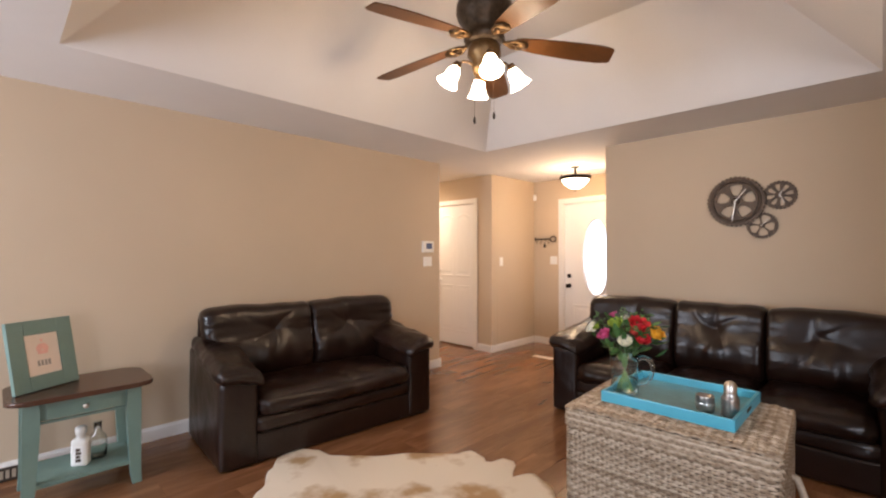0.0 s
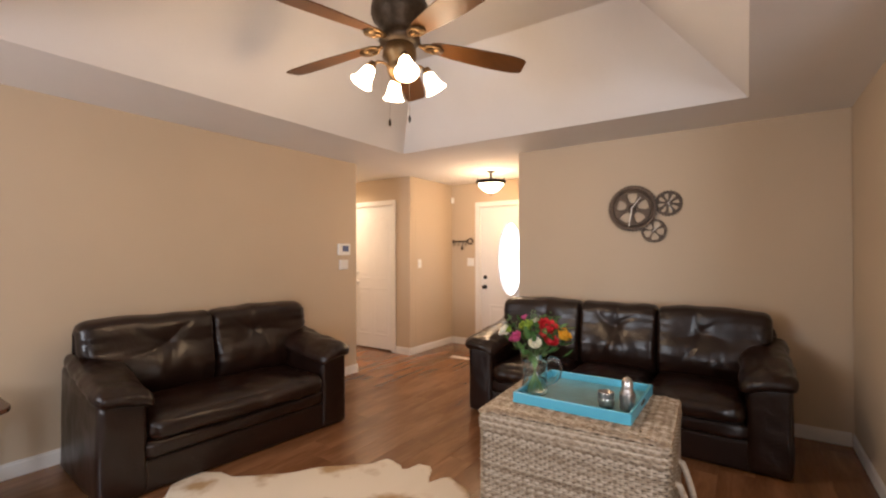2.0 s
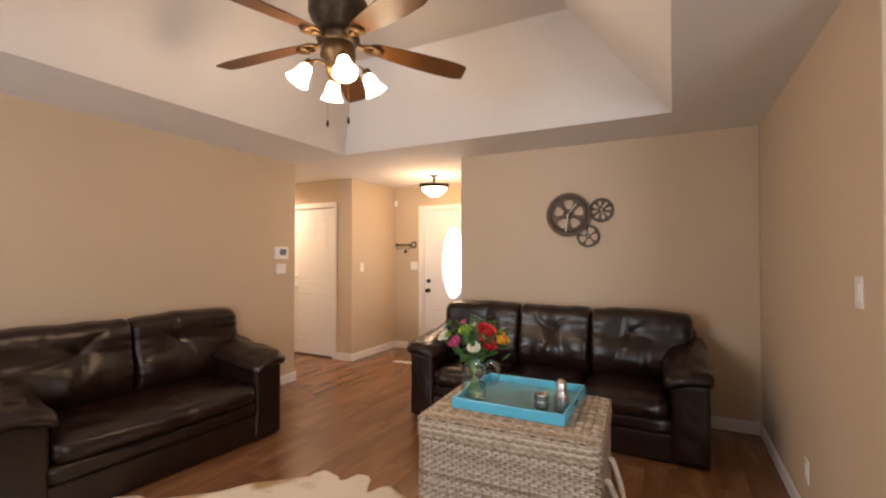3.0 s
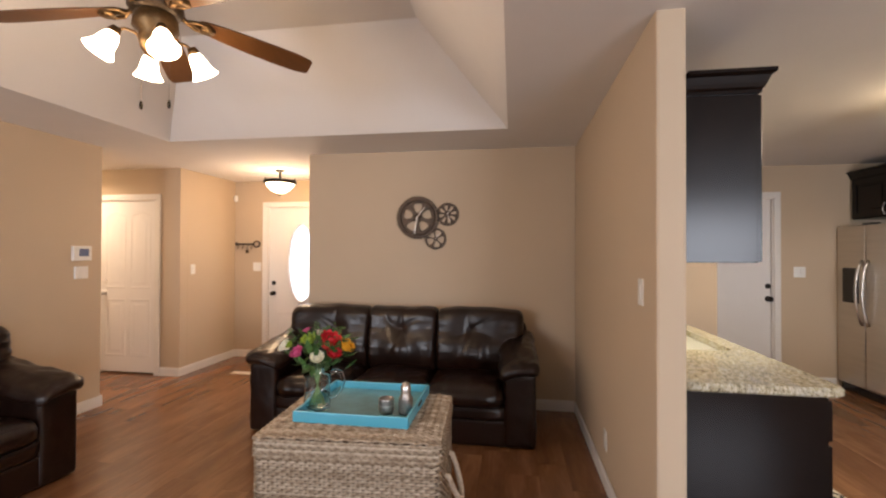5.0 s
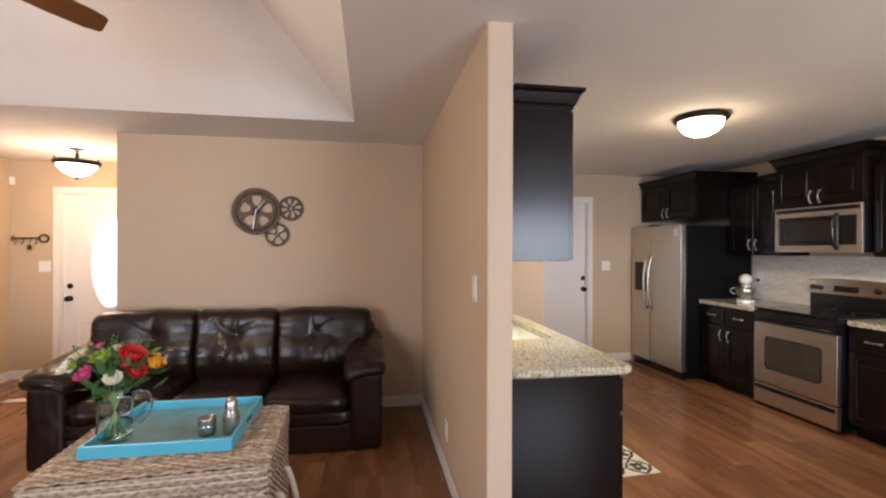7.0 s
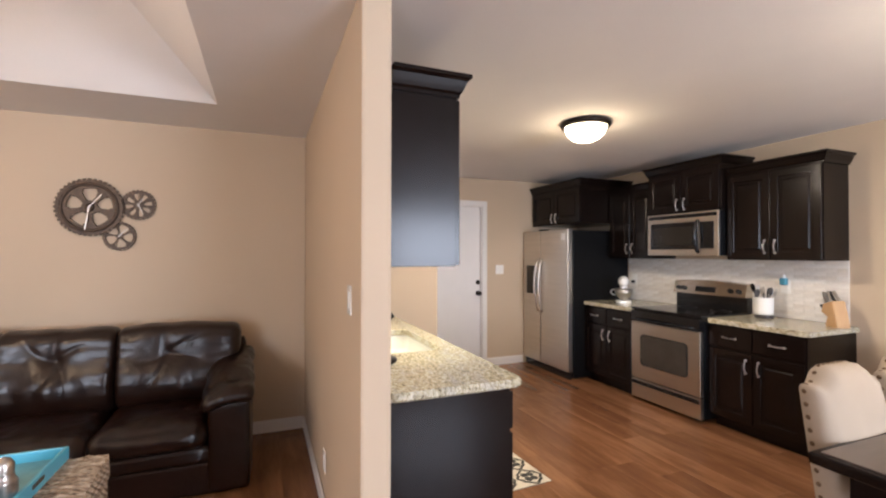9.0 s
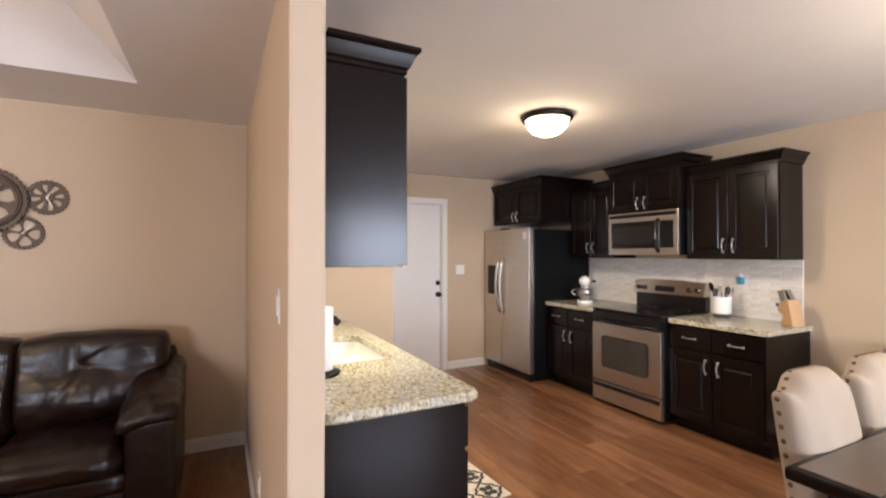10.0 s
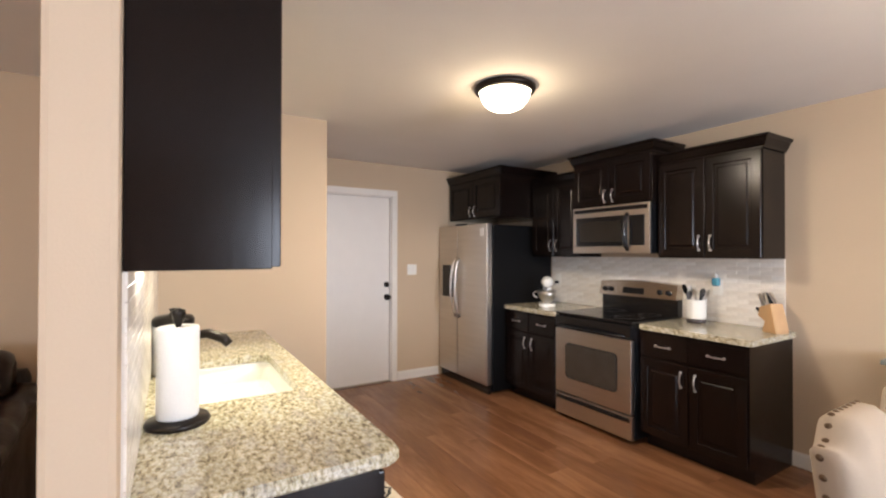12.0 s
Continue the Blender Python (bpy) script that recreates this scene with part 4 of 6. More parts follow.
def pillow_back(x0, x1, reach0, reach1, yb, seed):
    """A back cushion with a rolled head that reaches further out over the arms than its lower part."""
    side = [(0.16, 0.395), (0.075, 0.43), (0.038, 0.50), (0.028, 0.57), (0.032, 0.64), (0.048, 0.70), (0.064, 0.75), (0.074, 0.80), (0.08, 0.85), (0.092, 0.895), (0.12, 0.932),
            (0.165, 0.95), (0.22, 0.954), (0.28, 0.935), (0.318, 0.88), (0.325, 0.80), (0.32, 0.68), (0.31, 0.56), (0.29, 0.46), (0.24, 0.40)]
    loop = []
    for k in range(len(side)):
        p, q = side[k], side[(k + 1) % len(side)]
        for i in range(4):
            t = i / 4
            a, b = side[k - 1], side[(k + 2) % len(side)]
            loop.append(tuple(0.5 * ((2 * p[c]) + (q[c] - a[c]) * t + (2 * a[c] - 5 * p[c] + 4 * q[c] - b[c]) * t * t + (3 * p[c] - a[c] - 3 * q[c] + b[c]) * t**3) for c in (0, 1)))
    bm = bmesh.new()
    n, r, mid = 54, 0.038, (x0 + x1) / 2
    half = (x1 - x0) / 2
    rings = []
    for i in range(n + 1):
        u = -1 + 2 * (0.35 * (0.5 - 0.5 * math.cos(math.pi * i / n)) + 0.65 * i / n)
        edge = max(0.0, (abs(u) * half - (half - r)) / r)
        s = math.sqrt(max(0.0, 1 - min(1.0, edge) ** 2)) * 0.94 + 0.06
        ring = []
        for y, z in loop:
            cy, cz = 0.19, min(0.88, max(0.47, z))
            py, pz = cy + (y - cy) * (0.35 + 0.65 * s), cz + (z - cz) * (0.25 + 0.75 * s)
            head = min(1.0, max(0.0, (z - 0.66) / 0.09))
            head = head * head * (3 - 2 * head)
            x = mid + u * half + head * (reach0 if u < 0 else reach1) * abs(u) ** 1.6
            front = y < 0.14
            if front:
                du, dz = u * half, z - 0.765
                dist = math.hypot(du, dz)
                ang = math.atan2(dz, du)
                py += 0.036 * math.exp(-dist / 0.045)
                ray = (1 - abs(math.sin(2.5 * ang + 0.7 * math.sin(2 * ang + seed) + seed * 1.3 + 5 * dist))) ** 3
                py += 0.011 * (ray - 0.25) * math.exp(-((dist - 0.11) / 0.10) ** 2)
                low = math.exp(-((z - 0.57) / 0.13) ** 2)
                py += low * (0.008 * math.sin(u * 6.5 + 1.2 * math.sin(3.1 * z + seed) + seed * 2) + 0.0025 * math.sin(u * 15 + seed + 4 * z)) * (1 - u**6)
                py -= 0.03 * low * (1 - u * u)
            pinch = math.exp(-(1 - abs(u)) * half / 0.07)
            py += (0.004 if front else 0.0) * math.sin(z * 95 + seed) * pinch
            pz += (0.006 * math.sin(u * 2.6 + seed * 1.9) + 0.003 * math.sin(u * 8 + seed) - 0.012 * u**4) * min(1.0, max(0.0, (z - 0.8) / 0.1))
            q = Vector((x * 5 + seed * 3.1, py * 5, pz * 5))
            py += 0.006 * (noise.noise(q) + 0.6 * noise.noise(q * 2.4))
            ring.append(bm.verts.new((x, yb - 0.42 + py, pz)))
        rings.append(ring)
    for one, two in zip(rings, rings[1:]):
        for a in range(len(loop)):
            b = (a + 1) % len(loop)
            bm.faces.new((one[a], one[b], two[b], two[a]))
    bm.faces.new(rings[0][::-1])
    bm.faces.new(rings[-1])
    return bm


def sofa(name, label, m, width, seats, reach):
    """A leather sofa that faces local -y; its base centre is the origin."""
    s = thing(name, m, label, "sofa")
    w, d, arm = width / 2, 0.84, 0.235
    yf, yb = -d / 2, d / 2
    part("base", soft(-w + 0.05, w - 0.05, yf + 0.012, yb - 0.06, 0.006, 0.2, 0.018, (0, 0.004, 0), 0.003, 1), LEATHER, s, smooth=True)
    part("front_rail", soft(-w + arm - 0.02, w - arm + 0.02, yf - 0.004, yf + 0.2, 0.19, 0.305, 0.04, (0, 0.012, 0), 0.010, 2, 26), LEATHER, s, smooth=True)
    part("back_frame", soft(-w + 0.05, w - 0.05, yb - 0.14, yb - 0.005, 0.02, 0.82, 0.05, (0, 0, 0), 0.004, 3), LEATHER, s, smooth=True)
    inner = 2 * (w - arm)
    step = inner / seats
    for k in range(seats):
        a = -w + arm + k * step
        seat = soft(a - 0.004, a + step + 0.004, yf - 0.03, yb - 0.2, 0.275, 0.435, 0.075, (0.004, 0.03, 0.03), 0.011, 5 + k, 34)
        for v in seat.verts:
            u = (v.co.x - a) / step * 2 - 1
            if v.co.y < yf + 0.12 and seats == 1:
                v.co.y += 0.018 * math.exp(-((u - 0.12) / 0.06) ** 2)
                v.co.z -= 0.010 * math.exp(-((u - 0.12) / 0.05) ** 2)
            if v.co.y < yf + 0.1:
                v.co.y += 0.003 * math.sin(v.co.x * 60 + 4 * math.sin(v.co.x * 7)) * math.exp(-((v.co.z - 0.40) / 0.04) ** 2)
        part("seat_cushion", seat, LEATHER, s, smooth=True)
    nb = 2 if seats < 3 else 3
    low = w - arm + 0.02
    bs = 2 * low / nb
    for k in range(nb):
        a = -low + k * bs
        part("back_cushion", pillow_back(a - 0.003, a + bs + 0.003, -reach if k == 0 else 0.0, reach if k == nb - 1 else 0.0, yb, 11 + k * 1.7 + seats), LEATHER, s, smooth=True)
    for side in (-1, 1):
        x0, x1 = sorted((side * w, side * (w - arm)))
        panel = soft(x0, x1, yf, yb - 0.03, 0.006, 0.555, 0.03, (0.006, 0.008, 0), 0.005, 21 + side, 24)
        for v in panel.verts:
            k = (v.co.y - yf) / d
            v.co.z += max(0.0, v.co.z - 0.25) / 0.3 * 0.13 * max(0.0, k - 0.12)
        part("arm_panel", panel, LEATHER, s, smooth=True)
        pad = soft(min(side * (w + 0.022), side * (w - arm - 0.03)), max(side * (w + 0.022), side * (w - arm - 0.03)), yf - 0.04, yb - 0.1, 0.55, 0.642, 0.043, (0.004, 0.018, 0.02), 0.012, 31 + side, 34)
        for v in pad.verts:
            k = (v.co.y - yf) / d
            inn = min(1.0, max(0.0, (w + 0.02 - abs(v.co.x)) / (arm + 0.05)))
            v.co.z += 0.14 * max(0, k - 0.12) - 0.012 * math.exp(-(((k + 0.05) / 0.09) ** 2)) - 0.06 * inn**3 * (1 - 0.3 * k)
            v.co.z += 0.004 * math.sin(v.co.x * 55 + 5 * math.sin(v.co.y * 9)) * math.exp(-((k - 0.02) / 0.07) ** 2)
            v.co.x -= side * 0.016 * min(1.0, max(0.0, k * 1.6))
        part("arm_pad", pad, LEATHER, s, smooth=True)
    for x in (-w + 0.12, w - 0.12):
        for y in (yf + 0.12, yb - 0.12):
            part("foot", lathe([(0, 0), (0.022, 0), (0.03, 0.03), (0, 0.03)], 14, pose(x, y, 0)), BLACK, s, "short dark foot")
    return s


sofa("loveseat", "dark brown leather loveseat with tufted cushions", pose(2.16, 3.87, 0, 0, 0, -3.8), 1.66, 1, 0.185)
sofa("sofa", "dark brown leather three-seat sofa against the wall", pose(4.16, 1.575, 0, 0, 0, -90), 2.25, 3, 0.135)


def wicker_strand():
    m = bpy.data.materials.new("weathered_wicker")
    m.use_nodes = True
    t, n = m.node_tree, m.node_tree.nodes
    p = n["Principled BSDF"]
    p.inputs["Roughness"].default_value = 0.75
    g, co, no = n.new("ShaderNodeNewGeometry"), n.new("ShaderNodeTexCoord"), n.new("ShaderNodeTexNoise")
    no.inputs["Scale"].default_value, no.inputs["Detail"].default_value = 45, 2
    t.links.new(co.outputs["Object"], no.inputs["Vector"])
    add = n.new("ShaderNodeMath")
    add.operation = "MULTIPLY_ADD"
    add.inputs[1].default_value = 0.45
    t.links.new(g.outputs["Random Per Island"], add.inputs[0])
    t.links.new(no.outputs[0], add.inputs[2])
    ramp = n.new("ShaderNodeValToRGB")
    e = ramp.color_ramp.elements
    e[0].position, e[0].color = 0.38, (0.20, 0.135, 0.085, 1)
    e[1].position, e[1].color = 0.95, (0.56, 0.465, 0.355, 1)
    mid = e.new(0.65)
    mid.color = (0.345, 0.262, 0.18, 1)
    t.links.new(add.outputs[0], ramp.inputs[0])
    t.links.new(ramp.outputs[0], p.inputs["Base Color"])
    return m


STRAND = wicker_strand()
# dark brown that stands in for shade in the weave gaps and tray slots
GAPSHADE = shader("dark_gap_shade", (0.085, 0.058, 0.038), 0.9)


def weave_loop(pts, z, h, amp, phase, pitch=0.022):
    """One horizontal strand round an outline, swinging in and out between the stakes."""
    out, total = [], 0.0
    n = len(pts)
    path = []
    for k in range(n):
        a, b = Vector((*pts[k], 0)), Vector((*pts[(k + 1) % n], 0))
        length = (b - a).length
        steps = max(1, round(length / (pitch / 2)))
        side = Vector(((b - a).y, -(b - a).x, 0)).normalized()
        for i in range(steps):
            path.append((a.lerp(b, i / steps), side))
    bm = bmesh.new()
    rings = []
    for k, (p, side) in enumerate(path):
        wave = amp * math.cos(math.pi * k / 2 * 1.0 + phase)
        c = p + side * wave
        rings.append([bm.verts.new((c.x + side.x * o, c.y + side.y * o, z + q)) for o, q in ((-0.002, -h / 2), (0.004, -h / 3), (0.0065, 0), (0.004, h / 3), (-0.002, h / 2))])
    for k in range(len(rings)):
        one, two = rings[k], rings[(k + 1) % len(rings)]
        for a in range(4):
            bm.faces.new((one[a], one[a + 1], two[a + 1], two[a]))
    return bm


tr = thing("wicker_trunk", pose(2.625, 1.358, 0, 0, 0, 3.5), "woven grey-brown wicker trunk used as a coffee table", "trunk")
TW, TD, TH = 0.335, 0.415, 0.625
outline = [p for p in rounded(-TW, TW, -TD, TD, 0.04, 4)][::-1]
rnd = random.Random(3)
# dark block behind the strands; its colour gives the shade between the rows
part("shade_core", box(-TW + 0.007, TW - 0.007, -TD + 0.007, TD - 0.007, 0.01, TH - 0.014, 0.03), GAPSHADE, tr)
bm = bmesh.new()
z, k = 0.012, 0
while z < 0.54:
    join(bm, weave_loop(outline, z, 0.0132, 0.0038, math.pi * (k % 2) + 0.5, 0.021))
    z, k = z + 0.0132 + rnd.uniform(-0.0006, 0.0006), k + 1
tagged(part("woven_body", bm, STRAND, tr, smooth=True), kind="stuff")
bm = bmesh.new()
while z < TH - 0.006:
    o = 0.006 if z < 0.57 else 0.004
    join(bm, weave_loop([(x * (1 + o / TW), y * (1 + o / TD)) for x, y in outline], z, 0.0132, 0.0036, math.pi * (k % 2) + 0.5, 0.021))
    z, k = z + 0.0132, k + 1
lid = tagged(part("lid", bm, STRAND, tr, smooth=True), kind="stuff")
bm = bmesh.new()
for j in range(41):
    x = -TW + 0.012 + j * (2 * TW - 0.024) / 40
    pts = [(x + rnd.uniform(-0.001, 0.001), -TD + 2 * TD * i / 48, TH - 0.009 + 0.005 * math.cos(math.pi * i / 2 + math.pi * (j % 2)) - 0.01 * ((abs(i - 24) / 24) ** 12)) for i in range(49)]
    tube(pts, 0.0076, 6, bm=bm)
tagged(part("woven_top", bm, STRAND, lid, smooth=True), kind="stuff")
for yy in (-1, 1):
    pts = [(0.12 * math.cos(math.pi * i / 14), yy * (TD + 0.02 + 0.055 * math.sin(math.pi * i / 14)), 0.38 - 0.15 * math.sin(math.pi * i / 14)) for i in range(15)]
    pts = [(0.12, yy * (TD - 0.01), 0.39)] + pts + [(-0.12, yy * (TD - 0.01), 0.39)]
    part("handle", tube(pts, 0.014, 10), STRAND, tr, "twisted wicker loop handle", True)

# tray and what stands in it
ty = thing("serving_tray", pose(2.7, 1.37, TH), "turquoise lacquered square serving tray on the trunk", "tray")
part("bottom", box(-0.25, 0.25, -0.268, 0.268, 0.003, 0.013), shader("worn_turquoise", (0.13, 0.33, 0.38), 0.28, vary=0.3, scale=9, fine=50), ty, "worn grey-turquoise bottom")
for a, b, c, e in ((-0.262, -0.248, -0.28, 0.28), (0.248, 0.262, -0.28, 0.28), (-0.248, 0.248, -0.28, -0.266), (-0.248, 0.248, 0.266, 0.28)):
    part("side", box(a, b, c, e, 0.0, 0.052, 0.004), TEAL, ty)
# no hole is cut: a dark sheet on each end paints the slot's shade
for y in (-0.2805, 0.2805):
    part("grip", prism(rounded(-0.045, 0.045, 0.024, 0.04, 0.007, 4), -0.0006, 0.0006), GAPSHADE, ty, "dark sheet painted as the shaded finger slot").matrix_basis = pose(0, y, 0, 90, 0, 0)
TZ = TH + 0.0135
BOTTLE = shader("clear_glass", (0.97, 0.99, 0.97), 0.03, vary=0, bump=0, Transmission_Weight=1.0, IOR=1.14, Coat_Weight=1.0, Coat_Roughness=0.05)
bq = thing("glass_pitcher", pose(2.60, 1.60, TZ), "clear glass pitcher on the tray", "pitcher")
p = part("body", lathe([(0, 0.0), (0.058, 0.0), (0.066, 0.006), (0.066, 0.03), (0.062, 0.1), (0.066, 0.16), (0.076, 0.215), (0.0745, 0.216), (0.064, 0.16), (0.060, 0.1), (0.063, 0.03), (0.056, 0.014), (0, 0.013)], 36), BOTTLE, bq, smooth=True)
p.visible_shadow = False
p = part("handle", tube([(0.0, -0.066, 0.18), (0.0, -0.095, 0.195), (0.0, -0.125, 0.185), (0.0, -0.138, 0.15), (0.0, -0.128, 0.105), (0.0, -0.1, 0.07), (0.0, -0.064, 0.055)], [0.010, 0.011, 0.012, 0.012, 0.011, 0.010, 0.009], 12), BOTTLE, bq, "thick clear glass handle", smooth=True)
p.visible_shadow = False
p = part("water", lathe([(0, 0.014), (0.054, 0.015), (0.061, 0.03), (0.0585, 0.075), (0, 0.075)], 30), shader("pitcher_water", (0.9, 0.95, 0.9), 0.0, vary=0, bump=0, Transmission_Weight=1.0, IOR=1.1), bq, "shallow clear water", True)
p.visible_shadow = False

LEAF = shader("green_leaf", (0.05, 0.13, 0.03), 0.5, vary=0.35, scale=30)
STEM = shader("green_stem", (0.08, 0.16, 0.05), 0.5, vary=0.2)
bouquet = thing("flower_bouquet", pose(2.60, 1.60, TZ), "mixed bouquet of red, pink, white and yellow flowers", "flowers")
PETAL = {n: shader(n + "_petals", c, 0.6, vary=0.2, scale=30) for n, c in (("red", (0.62, 0.02, 0.03)), ("white", (0.84, 0.82, 0.66)), ("pink", (0.62, 0.10, 0.25)), ("orange", (0.85, 0.42, 0.02)), ("lime", (0.3, 0.42, 0.05)), ("coral", (0.75, 0.08, 0.06)))}


def petal(r, w, curl):
    """A cupped petal that grows along +x."""
    bm = bmesh.new()
    rows = []
    for i in range(5):
        u = i / 4
        half = w * math.sin(math.pi * min(0.95, 0.12 + 0.8 * u)) * 0.5
        rows.append([bm.verts.new((r * u * math.cos(curl * u), s * half, r * u * math.sin(curl * u) + abs(s) * half * 0.25)) for s in (-1, 0, 1)])
    for one, two in zip(rows, rows[1:]):
        for a in range(2):
            bm.faces.new((one[a], one[a + 1], two[a + 1], two[a]))
    return bm


def bloom(size, layers, rnd):
    bm = lathe([(0, -0.3 * size), (0.3 * size, -0.15 * size), (0.35 * size, 0.1 * size), (0, 0.3 * size)], 8)
    for l in range(layers):
        count = 5 + l * 2
        for k in range(count):
            join(bm, petal(size * (0.55 + 0.45 * l / max(1, layers - 1)), size * 0.75, 1.45 - 1.2 * l / layers),
                 pose(0, 0, -0.1 * size * l / layers, 0, 0, 360 * k / count + 31 * l + rnd.uniform(-6, 6)))
    return bm


rnd = random.Random(11)
flowers = [("red", 0.068, -0.03, -0.075, 0.34), ("red", 0.05, -0.05, -0.10, 0.285), ("coral", 0.032, -0.06, -0.07, 0.32), ("white", 0.044, -0.09, -0.04, 0.27), ("white", 0.05, -0.06, 0.135, 0.315), ("pink", 0.046, -0.085, 0.06, 0.29),
           ("pink", 0.028, 0.01, 0.06, 0.385), ("orange", 0.055, 0.0, -0.145, 0.31), ("lime", 0.05, -0.05, 0.02, 0.345), ("white", 0.03, 0.08, 0.03, 0.36), ("pink", 0.026, -0.07, 0.09, 0.28), ("orange", 0.03, 0.06, -0.1, 0.33), ("red", 0.034, 0.09, -0.03, 0.32), ("lime", 0.026, -0.09, 0.10, 0.33)]
for name, size, x, y, zz in flowers:
    top = Vector((x, y, zz - 0.02))
    st = part("stem", tube([(-x * 0.25, -y * 0.25, 0.015), (x * 0.15, y * 0.15, 0.18), top], [0.003, 0.003, 0.0025], 6), STEM, bouquet, "green stem")
    aim = Vector((x * 1.4 - 0.03, y * 1.4, 0.18)).to_track_quat("Z", "X").to_matrix().to_4x4()
    part("flower", bloom(size, 3, rnd), PETAL[name], st, name + " flower").matrix_basis = Matrix.Translation(top + Vector((0, 0, 0.02))) @ aim
for k in range(70):
    a, r0, zz = rnd.uniform(0, math.tau), rnd.uniform(0.04, 0.15), rnd.uniform(0.2, 0.36)
    bm = petal(rnd.uniform(0.05, 0.085), 0.03, rnd.uniform(-0.5, 0.6))
    bm.transform(pose(math.cos(a) * r0 * 0.6, math.sin(a) * r0, zz, rnd.uniform(-40, 40), rnd.uniform(-60, 30), math.degrees(a)))
    part("leaf", bm, LEAF, bouquet)
for k in range(14):
    a, r0 = rnd.uniform(0, math.tau), rnd.uniform(0.08, 0.17)
    tip = Vector((math.cos(a) * r0 * 0.6, math.sin(a) * r0, rnd.uniform(0.3, 0.42)))
    bm = tube([(0, 0, 0.18), tip], 0.0015, 5)
    for j in range(6):
        lathe([(0, -0.006), (0.006, 0), (0, 0.006)], 6, Matrix.Translation(tip + Vector((rnd.uniform(-.02, .02), rnd.uniform(-.02, .02), rnd.uniform(-.02, .02)))), bm=bm)
    part("sprig", bm, STEM, bouquet, "small filler sprig")

MERC = shader("mercury_glass", (0.42, 0.39, 0.37), 0.28, 0.9, vary=0.4, scale=50, bump=0.4)
sh = thing("shaker", Matrix.LocRotScale((2.60, 1.14, TZ), None, (1.18, 1.18, 1.14)), "silver mercury glass shaker bottle", "shaker")
part("body", lathe([(0, 0), (0.026, 0)] + [(0.029 + (0.0015 if k % 2 else -0.0012), 0.006 + 0.004 * k) for k in range(17)] + [(0.021, 0.085), (0.022, 0.09), (0, 0.09)], 24), MERC, sh, smooth=True)
part("cap", lathe([(0.021, 0.09), (0.022, 0.115), (0.014, 0.13), (0, 0.138)], 20), NICKEL, sh, "polished metal cap", True)
sh = thing("votive_holder", Matrix.LocRotScale((2.59, 1.235, TZ), None, (1.15, 1.15, 1.6)), "small silver mercury glass votive cup", "candle holder")
part("cup", lathe([(0, 0), (0.026, 0)] + [(0.032 + (0.0015 if k % 2 else -0.0012), 0.008 + 0.0042 * k) for k in range(10)] + [(0.029, 0.046), (0.027, 0.014), (0, 0.012)], 24), MERC, sh, smooth=True)
part("band", lathe([(0.0325, 0.02), (0.034, 0.024), (0.0325, 0.028)], 24), NICKEL, sh, smooth=True)

# wall clock of gears
IRON = shader("dark_iron", (0.075, 0.05, 0.033), 0.5, 0.5, vary=0.4, scale=30, bump=0.3)
PALE = shader("brushed_hand", (0.6, 0.56, 0.5), 0.4, 0.7)


def gear(r, teeth, holes, fill, t=0.02, radii=(0.1, 0.3, 0.4, 0.66, 0.75, 0.945), turn=0):
    """A toothed wheel in the yz plane; fill is the share of the web that its spokes take."""
    bm = bmesh.new()
    n = teeth * 4
    rings = [[bm.verts.new((0, math.cos(k * math.tau / n) * r * q, math.sin(k * math.tau / n) * r * q)) for k in range(n)] for q in radii]
    tips = [bm.verts.new((0, math.cos(k * math.tau / n) * r, math.sin(k * math.tau / n) * r)) for k in range(n)]
    bm.faces.new(rings[0])
    for b in range(5):
        for k in range(n):
            e = (k + 1) % n
            if b == 2 and (k / n * holes) % 1.0 > fill:
                continue
            if b in (1, 3) and fill < (k / n * holes) % 1.0 < 1.0 and not (0.1 < ((k / n * holes) % 1.0 - fill) / (1 - fill) < 0.9) is False:
                continue
            bm.faces.new((rings[b][k], rings[b][e], rings[b + 1][e], rings[b + 1][k]))
    for k in range(n):
        if k % 4 < 2:
            bm.faces.new((rings[5][k], rings[5][(k + 1) % n], tips[(k + 1) % n], tips[k]))
    for v in [v for v in bm.verts if not v.link_faces]:
        bm.verts.remove(v)
    out = bmesh.ops.extrude_face_region(bm, geom=bm.faces[:])
    for g_ in out["geom"]:
        if isinstance(g_, bmesh.types.BMVert):
            g_.co.x -= t
    bm.transform(pose(0, 0, 0, turn, 0, 0))
    return bm


ck = thing("wall_clock", pose(XS, 1.515, 1.765), "dark metal wall clock made of three gears", "clock")
big = part("gear", gear(0.205, 40, 5, 0.34, 0.018, (0.1, 0.24, 0.31, 0.58, 0.66, 0.955), -30), IRON, ck, "large dark gear")
big.location = (-0.016, 0, 0)
part("rim", tube([(-0.016, 0.165 * math.cos(k * math.tau / 48), 0.165 * math.sin(k * math.tau / 48)) for k in range(48)], 0.012, 8, closed=True), IRON, big, "rounded rim", True)
part("hub", lathe([(0, 0.0), (0.03, 0.0), (0.026, 0.008), (0, 0.01)], 20, pose(-0.018, 0, 0, 0, -90, 0)), IRON, big, smooth=True)
g = part("gear", gear(0.112, 26, 8, 0.45, 0.012), IRON, ck)
g.location = (-0.002, -0.287, 0.03)
g2 = part("gear", gear(0.105, 26, 5, 0.2, 0.012, (0.1, 0.2, 0.28, 0.68, 0.78, 0.945)), IRON, ck)
g2.location = (-0.004, -0.172, -0.2)
